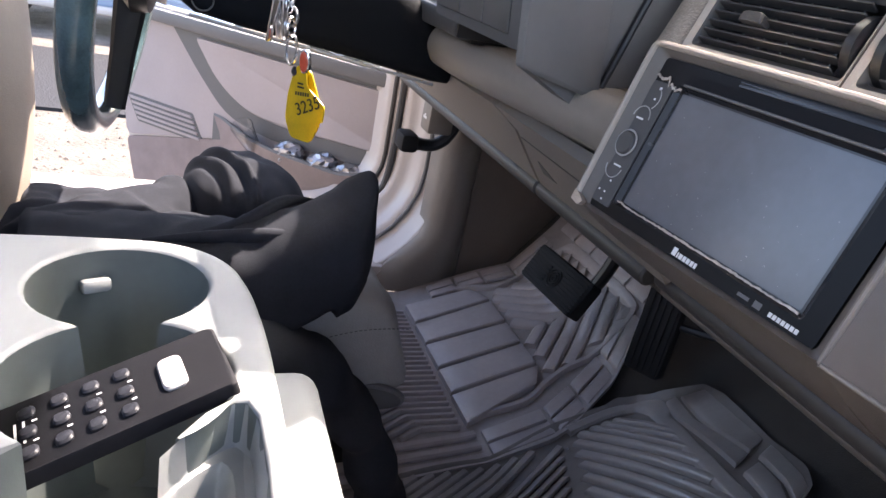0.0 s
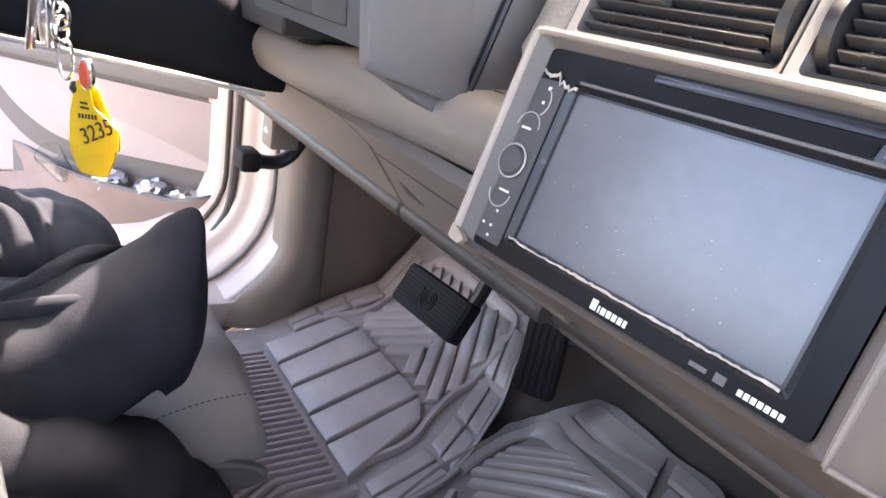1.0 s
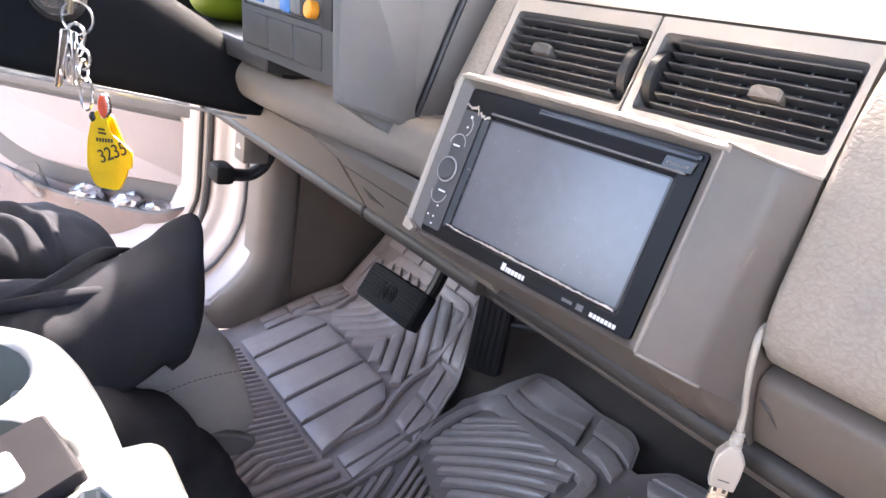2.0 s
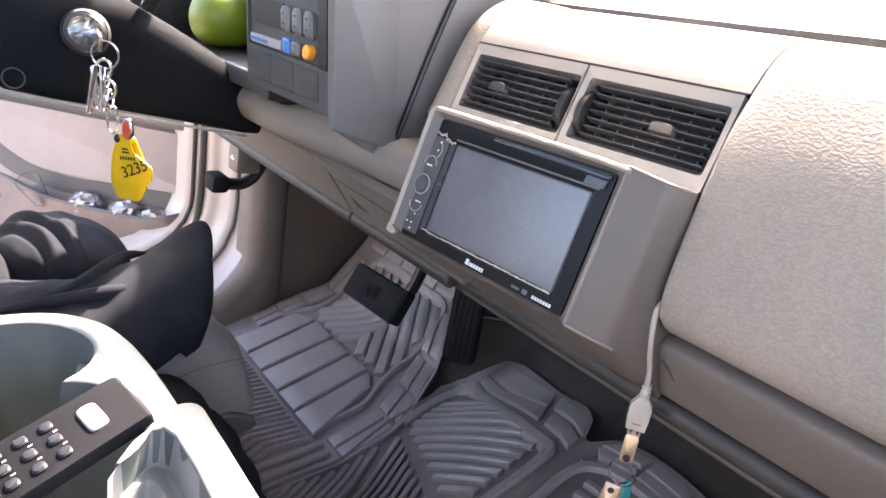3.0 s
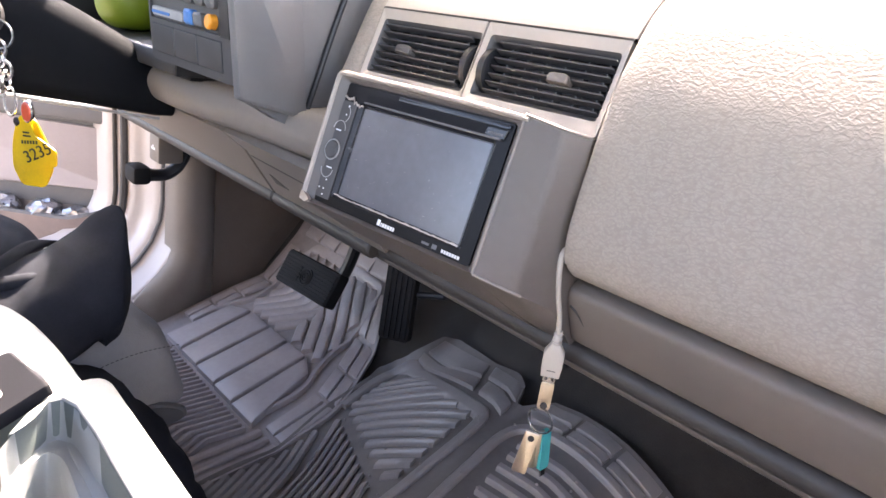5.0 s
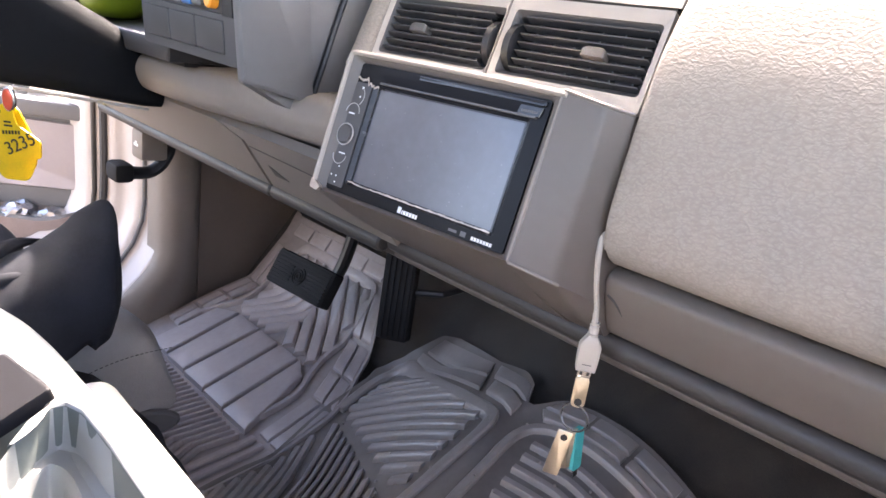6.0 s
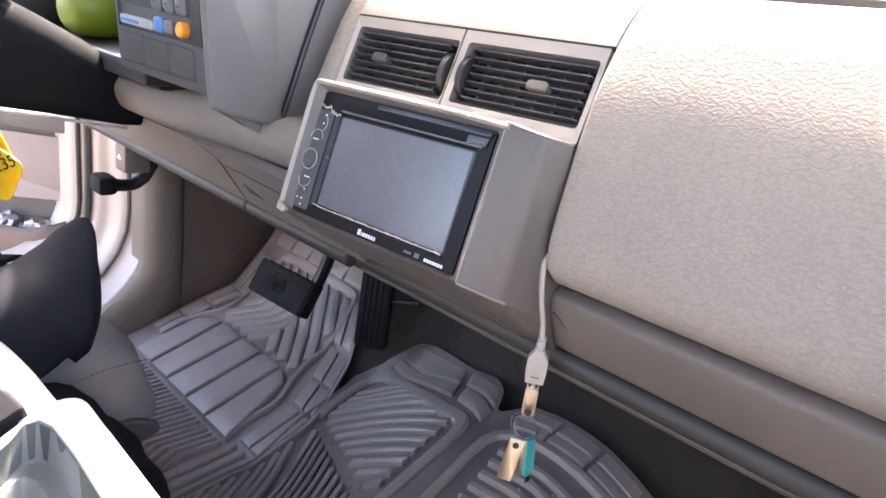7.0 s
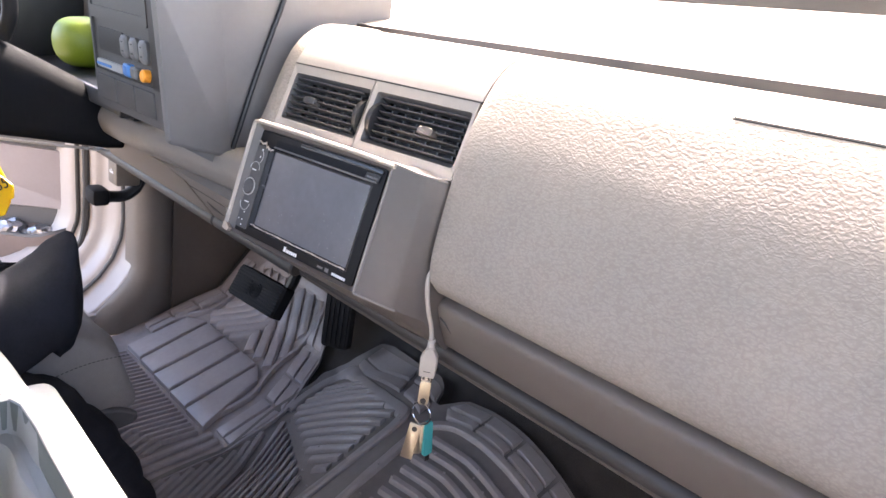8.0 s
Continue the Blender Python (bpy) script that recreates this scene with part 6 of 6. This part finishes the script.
part("stepped_recess", bm, CONSOLE, con, "stepped pale recess", 50)
bm = bmesh.new()
rbox(bm, (0.066, -0.212, CZ - 0.113), (0.256, 0.058, 0.17), 0.015, None, 5)
part("front_ledge", bm, CONSOLE, con)

def lighter():
    lt = thing("cigarette_lighter", "red plastic lighter standing in the cup well", "lighter", (0.085, -0.350, CZ - 0.127))
    tilt = Matrix.Translation((0.084, -0.352, CZ - 0.124)) @ Euler((radians(-22), radians(-8), radians(20))).to_matrix().to_4x4()
    bm = bmesh.new()
    bevel_slab(bm, rrect(-0.011, -0.006, 0.011, 0.006, 0.005), lambda a, b, c: tilt @ Vector((a, b, c + 0.070)), 0.070, 0.001)
    part("tank", bm, RED, lt)
    bm = bmesh.new()
    bevel_slab(bm, rrect(-0.009, -0.0055, 0.009, 0.0055, 0.004), lambda a, b, c: tilt @ Vector((a, b, c + 0.085)), 0.0145, 0.001)
    part("metal_hood", bm, CHROME, lt, "chrome wind hood")
lighter()

# ---- remote control ----
def remote():
    a, b = Vector((-0.019, -0.2445, 0.510)), Vector((0.006, -0.354, 0.471))
    v = (a - b).normalized()
    u = v.cross(Vector((0.05, 0, 1))).normalized()
    w = u.cross(v)
    if w.z < 0:
        u, w = -u, -w
    o = (a + b) / 2
    L = (a - b).length / 2
    to = lambda p, q, r: o + u * p + v * q + w * r
    rc = thing("remote_control", "slim dark grey remote control with white keys", "remote control", tuple(o))
    bm = bmesh.new()
    bevel_slab(bm, rrect(-0.0265, -L, 0.0265, L, 0.004), to, 0.010, 0.0012)
    part("case", bm, DARKP, rc)
    pads = [(0.0, L - 0.028, 0.026, 0.013, SILVERB)]
    for r in range(4):
        for c in range(3):
            pads.append(((c - 1) * 0.0145, L - 0.052 - r * 0.0155, 0.0085, 0.0085, KEYRUB))
    for cx, cy, kw, kh, m_ in pads:
        bm = bmesh.new()
        bevel_slab(bm, rrect(cx - kw / 2, cy - kh / 2, cx + kw / 2, cy + kh / 2, min(kw, kh) * 0.42), lambda p, q, r: to(p, q, r + 0.0022), 0.003, 0.001)
        part("key", bm, m_, rc)
    bm = bmesh.new()
    bar_marks(bm, lambda p, q, r: to(p, q, r + 0.0002), [((c - 1) * 0.0145 + 0.0062, L - 0.050 - r * 0.0155, (c - 1) * 0.0145 + 0.0072, L - 0.0475 - r * 0.0155) for r in range(4) for c in range(2)] + [(-0.010, -L + 0.014, 0.008, -L + 0.0152), (-0.010, -L + 0.018, 0.006, -L + 0.0192)])
    part("key_print", bm, WHITEINK, rc, "small white unreadable print")
remote()

# ---- usb cable with stick and keys ----
def usb():
    x, y, hz = 0.1470, 0.0925, 0.471
    ub = thing("usb_cable", "cream usb cable hanging out of the dash gap", "cable", (x, y, 0.53))
    bm = bmesh.new()
    tube(bm, smooth_line([(0.1475, 0.125, 0.630), (0.1462, 0.100, 0.622), (0.1458, 0.0800, 0.610), (0.1464, 0.0765, 0.597), (0.1466, 0.0815, 0.572), (0.1469, 0.0885, 0.553), (x, y, 0.536)], 6), 0.0023, 10)
    part("cord", bm, CREAM, ub)
    tu = Vector((0.80, 0.60, 0)).normalized()
    flat = frame_fn((x, y, hz), tu, (0, 0, 1))
    to = lambda a, b, c: flat(a * 0.88, (b + 0.0365) * 0.90, c * 0.9)
    bm = bmesh.new()
    for i in range(4):
        lathe(bm, Matrix.Translation((x, y, hz + 0.0565 + i * 0.0030)), [(0.0040, 0), (0.0043 - 0.0004 * i, 0.0008), (0.0043 - 0.0004 * i, 0.002), (0.0034, 0.0028)], 16)
    part("strain_relief", bm, CREAM, ub)
    bm = bmesh.new()
    bevel_slab(bm, fillet([(-0.0085, -0.006), (0.0085, -0.006), (0.0095, 0.004), (0.0095, 0.018), (0.004, 0.027), (-0.004, 0.027), (-0.0095, 0.018), (-0.0095, 0.004)], 0.001, 2), lambda a, b, c: to(a, b, c + 0.0045), 0.009, 0.001)
    plug = part("socket_housing", bm, CREAM, ub)
    bm = bmesh.new()
    bar_marks(bm, lambda a, b, c: to(a, b, c + 0.0047), [(-0.004, 0.0005, 0.004, 0.0013)])
    part("mark", bm, GREYD, plug)
    st = thing("usb_stick", "nickel usb stick carrying a ring of small keys", "usb stick", (x, y, 0.475))
    bm = bmesh.new()
    bevel_slab(bm, rrect(-0.006, -0.0125, 0.006, -0.004, 0.0006), lambda a, b, c: to(a, b, c + 0.0022), 0.0044, 0.0004)
    con_ = part("connector", bm, CHROME, st)
    bm = bmesh.new()
    bar_marks(bm, lambda a, b, c: to(a, b, c + 0.0023), [(-0.0042, -0.010, -0.0018, -0.0065), (0.0018, -0.010, 0.0042, -0.0065)])
    part("contact_hole", bm, INK, con_)
    bm = bmesh.new()
    out = rrect(-0.0062, -0.042, 0.0062, -0.0115, 0.0058, 6)
    bevel_slab(bm, out, lambda a, b, c: to(a, b, c + 0.0016), 0.0032, 0.0003)
    body = part("body", bm, BRASS, st)
    bm = bmesh.new()
    n3 = Matrix((tu, Vector((0, 0, 1)), tu.cross(Vector((0, 0, 1))))).transposed()
    lathe(bm, Matrix.Translation(to(0, -0.0365, 0.0)) @ n3.to_4x4(), [(0.0030, 0.0008), (0.0030, 0.0021), (0.0026, 0.0021)], 20)
    part("ring_hole", bm, INK, body, "dark ring hole")
    bm = bmesh.new()
    ring(bm, to(0.000, -0.0525, 0.001), Euler((radians(90), 0, radians(10))).to_matrix(), 0.0115, 0.0009, 30, 6)
    part("split_ring", bm, CHROME, st)
    for i, (dx, w, ln, m_, rot) in enumerate(((-0.005, 0.0125, 0.042, BRASS, 8), (0.001, 0.010, 0.036, BRASS, 2), (0.005, 0.010, 0.035, BRASS, -3), (0.010, 0.012, 0.038, TEAL, -6))):
        bm = bmesh.new()
        f = Matrix.Translation(to(dx, -0.074, 0.001 - 0.003 * i)) @ n3.to_4x4() @ Matrix.Rotation(radians(-rot), 4, "Z") @ Matrix.Rotation(radians(18 * i), 4, "Y")
        bevel_slab(bm, rrect(-w / 2, -ln + 0.006, w / 2, 0.006, 0.0035 if i else 0.0012, 4), lambda a, b, c: f @ Vector((a, b, c)), 0.0018 if i < 3 else 0.004, 0.0003)
        key = part("tag_stick" if i == 0 else "key" if i < 3 else "key_cap", bm, m_, st, "" if i < 3 else "teal plastic key cap")
        if i == 0:
            bm = bmesh.new()
            lathe(bm, f @ Matrix.Translation((0, 0.0, 0.0)), [(0.0028, -0.0006), (0.0028, 0.0006), (0.0024, 0.0006)], 18)
            part("ring_hole", bm, INK, key)
        if i == 3:
            bm = bmesh.new()
            bevel_slab(bm, [(-0.003, -0.039), (0.003, -0.039), (0.003, -0.02), (-0.003, -0.02)], lambda a, b, c: f @ Vector((a, b, c - 0.001)), 0.0015, 0.0002)
            part("key_blade", bm, CHROME, key)
usb()

# ---- open driver's door ----
def door():
    dr = thing("door_1", "open driver door with mauve-grey vinyl panel", "door", (-1.10, 0.17, -0.2), kind="structure")
    d = Vector((-math.sin(radians(45)), -math.cos(radians(45)), 0))
    to0 = frame_fn((-1.142, 0.208, 0.0), -d, (0, 0, 1))
    to = lambda s, z, w: to0(-s, z, w)
    bm = bmesh.new()
    slab(bm, fillet([(0.0, -0.20), (0.80, -0.20), (0.90, -0.05), (0.945, 0.20), (0.915, 0.38), (0.86, 0.455), (0.0, 0.455)], [0.03, 0.08, 0.08, 0.08, 0.05, 0.01, 0.01], 5), lambda s, z, w: to(s, z, w - 0.006), 0.10)
    part("body", bm, PAINT, dr, "white painted door shell")
    bm = bmesh.new()
    slab(bm, fillet([(0.025, 0.20), (0.50, 0.20), (0.93, 0.10), (0.935, 0.20), (0.905, 0.37), (0.855, 0.465), (0.025, 0.465)], [0.01, 0.1, 0.03, 0.08, 0.05, 0.02, 0.01], 5), to, 0.008)
    pan = part("vinyl_panel", bm, DOORVINYL, dr)
    bm = bmesh.new()
    slab(bm, fillet([(0.02, -0.18), (0.80, -0.18), (0.89, -0.05), (0.925, 0.095), (0.50, 0.198), (0.02, 0.198)], [0.02, 0.06, 0.05, 0.02, 0.05, 0.01], 4), lambda s, z, w: to(s, z, w + 0.003), 0.01)
    part("carpet_panel", bm, DOORCARPET, dr, "mauve carpeted lower door panel")
    # grey band and raised upper panel
    bm = bmesh.new()
    slab(bm, fillet([(0.03, 0.245), (0.40, 0.228), (0.55, 0.25), (0.655, 0.34), (0.755, 0.445), (0.03, 0.445)], [0.01, 0.04, 0.06, 0.06, 0.01, 0.01], 5), lambda s, z, w: to(s, z, w + 0.006), 0.01)
    part("grey_band", bm, DOORGREY, dr, "slate grey armrest surround")
    bm = bmesh.new()
    bevel_slab(bm, fillet([(0.03, 0.290), (0.36, 0.272), (0.48, 0.282), (0.585, 0.335), (0.668, 0.432), (0.03, 0.432)], [0.01, 0.05, 0.06, 0.06, 0.02, 0.01], 5), lambda s, z, w: to(s, z, w + 0.016), 0.012, 0.004)
    part("padded_insert", bm, DOORVINYL, dr, "padded light mauve insert")
    bm = bmesh.new()
    rbox(bm, to(0.44, 0.460, 0.004), (0.88, 0.05, 0.034), 0.006, Matrix((d, d.cross(Vector((0, 0, 1))), Vector((0, 0, 1)))).transposed())
    part("sill_trim", bm, DOORGREY, dr, "slate grey sill trim")
    bm = bmesh.new()
    rbox(bm, to(0.725, 0.482, 0.0), (0.34, 0.020, 0.012), 0.003, Matrix((d, d.cross(Vector((0, 0, 1))), Vector((0, 0, 1)))).transposed())
    part("chrome_strip", bm, CHROME, dr, "bright chrome belt strip")
    # pocket
    bm = bmesh.new()
    n = 24
    rows = []
    for i in range(n + 1):
        s = lerp(0.02, 0.60, i / n)
        bul = 0.065 * min(1, step(i / n * 7), step((1 - i / n) * 2.0)) + 0.002
        zt = 0.262 - 0.035 * step(i / n * 4) + 0.02 * step((i / n - 0.8) / 0.2)
        rows.append([bm.verts.new(to(s, z, w)) for z, w in ((zt - 0.15, 0.004), (zt - 0.05, bul * 0.75), (zt - 0.006, bul), (zt, bul - 0.002), (zt, bul - 0.010), (zt - 0.006, bul - 0.012 if bul > 0.015 else 0.002), (zt - 0.075, 0.003))])
    pts = [[v.co.copy() for v in row] for row in rows]
    bm.free()
    for lo, hi, m_, name, what in ((0, 2, DOORCARPET, "pocket_front", "mauve carpeted pocket front"), (2, 6, DOORGREY, "pocket_rim", "slate grey pocket rim and lining")):
        bm = bmesh.new()
        strips = [[bm.verts.new(p) for p in row[lo:hi + 1]] for row in pts]
        for a, b in zip(strips, strips[1:]):
            for k in range(hi - lo):
                bm.faces.new((a[k], a[k + 1], b[k + 1], b[k]))
        part(name, bm, m_, dr, what)
    # speaker grille
    bm = bmesh.new()
    slab(bm, rrect(0.655, 0.150, 0.905, 0.225, 0.004), lambda s, z, w: to(s + 0.6 * (z - 0.19), z + 0.0 * s, w + 0.0015), 0.003)
    gr = part("grille", bm, DOORGREY, dr, "grey slatted door grille")
    for j in range(5):
        bm = bmesh.new()
        z = 0.157 + j * 0.0135
        bevel_slab(bm, rrect(0.662, z, 0.898, z + 0.0075, 0.002), lambda s, zz, w: to(s + 0.6 * (zz - 0.19), zz, w + 0.006), 0.005, 0.0015)
        part("slat", bm, DOORVINYL, gr)
    # window glass and frame
    bm = bmesh.new()
    slab(bm, [(0.05, 0.47), (0.86, 0.47), (0.80, 0.95), (0.40, 0.95)], lambda s, z, w: to(s, z, w - 0.05), 0.004)
    g = part("window_glass", bm, GLASS, dr)
    g.visible_shadow = False
    bm = bmesh.new()
    tube(bm, [to(0.86, 0.45, -0.05), to(0.80, 0.96, -0.05), to(0.40, 0.96, -0.05), to(0.05, 0.47, -0.05)], 0.014, 8)
    part("window_frame", bm, TRIM, dr)
    # things in the pocket
    bm = bmesh.new()
    lathe(bm, Matrix.Translation(to(0.44, 0.205, 0.028)) @ Euler((radians(25), radians(30), 0)).to_matrix().to_4x4(), [(0.018, 0), (0.020, 0.002), (0.028, 0.075), (0.027, 0.075), (0.019, 0.004), (0.003, 0.004)], 24)
    solo("plastic_cup", bm, CLEAR, "clear plastic cup lying in the door pocket", "cup")
    rnd = random.Random(5)
    for s, r in ((0.32, 0.034), (0.22, 0.034), (0.14, 0.028)):
        bm = bmesh.new()
        bmesh.ops.create_icosphere(bm, subdivisions=3, radius=1)
        for v in bm.verts:
            q = 1 + 0.30 * noise.noise(v.co * 3.0 + Vector((s * 50, 0, 0))) + 0.14 * noise.noise(v.co * 9 + Vector((0, s * 90, 0)))
            v.co = Vector(to(s, 0.222, 0.028)) + Vector((v.co.x * r * 1.1, v.co.y * r * 1.1, v.co.z * r * 0.8)) * q
        solo("crumpled_wrapper", bm, FOIL, "crumpled silver foil wrapper in the door pocket", "wrapper", group="wrappers in the door pocket", angle=20)
door()
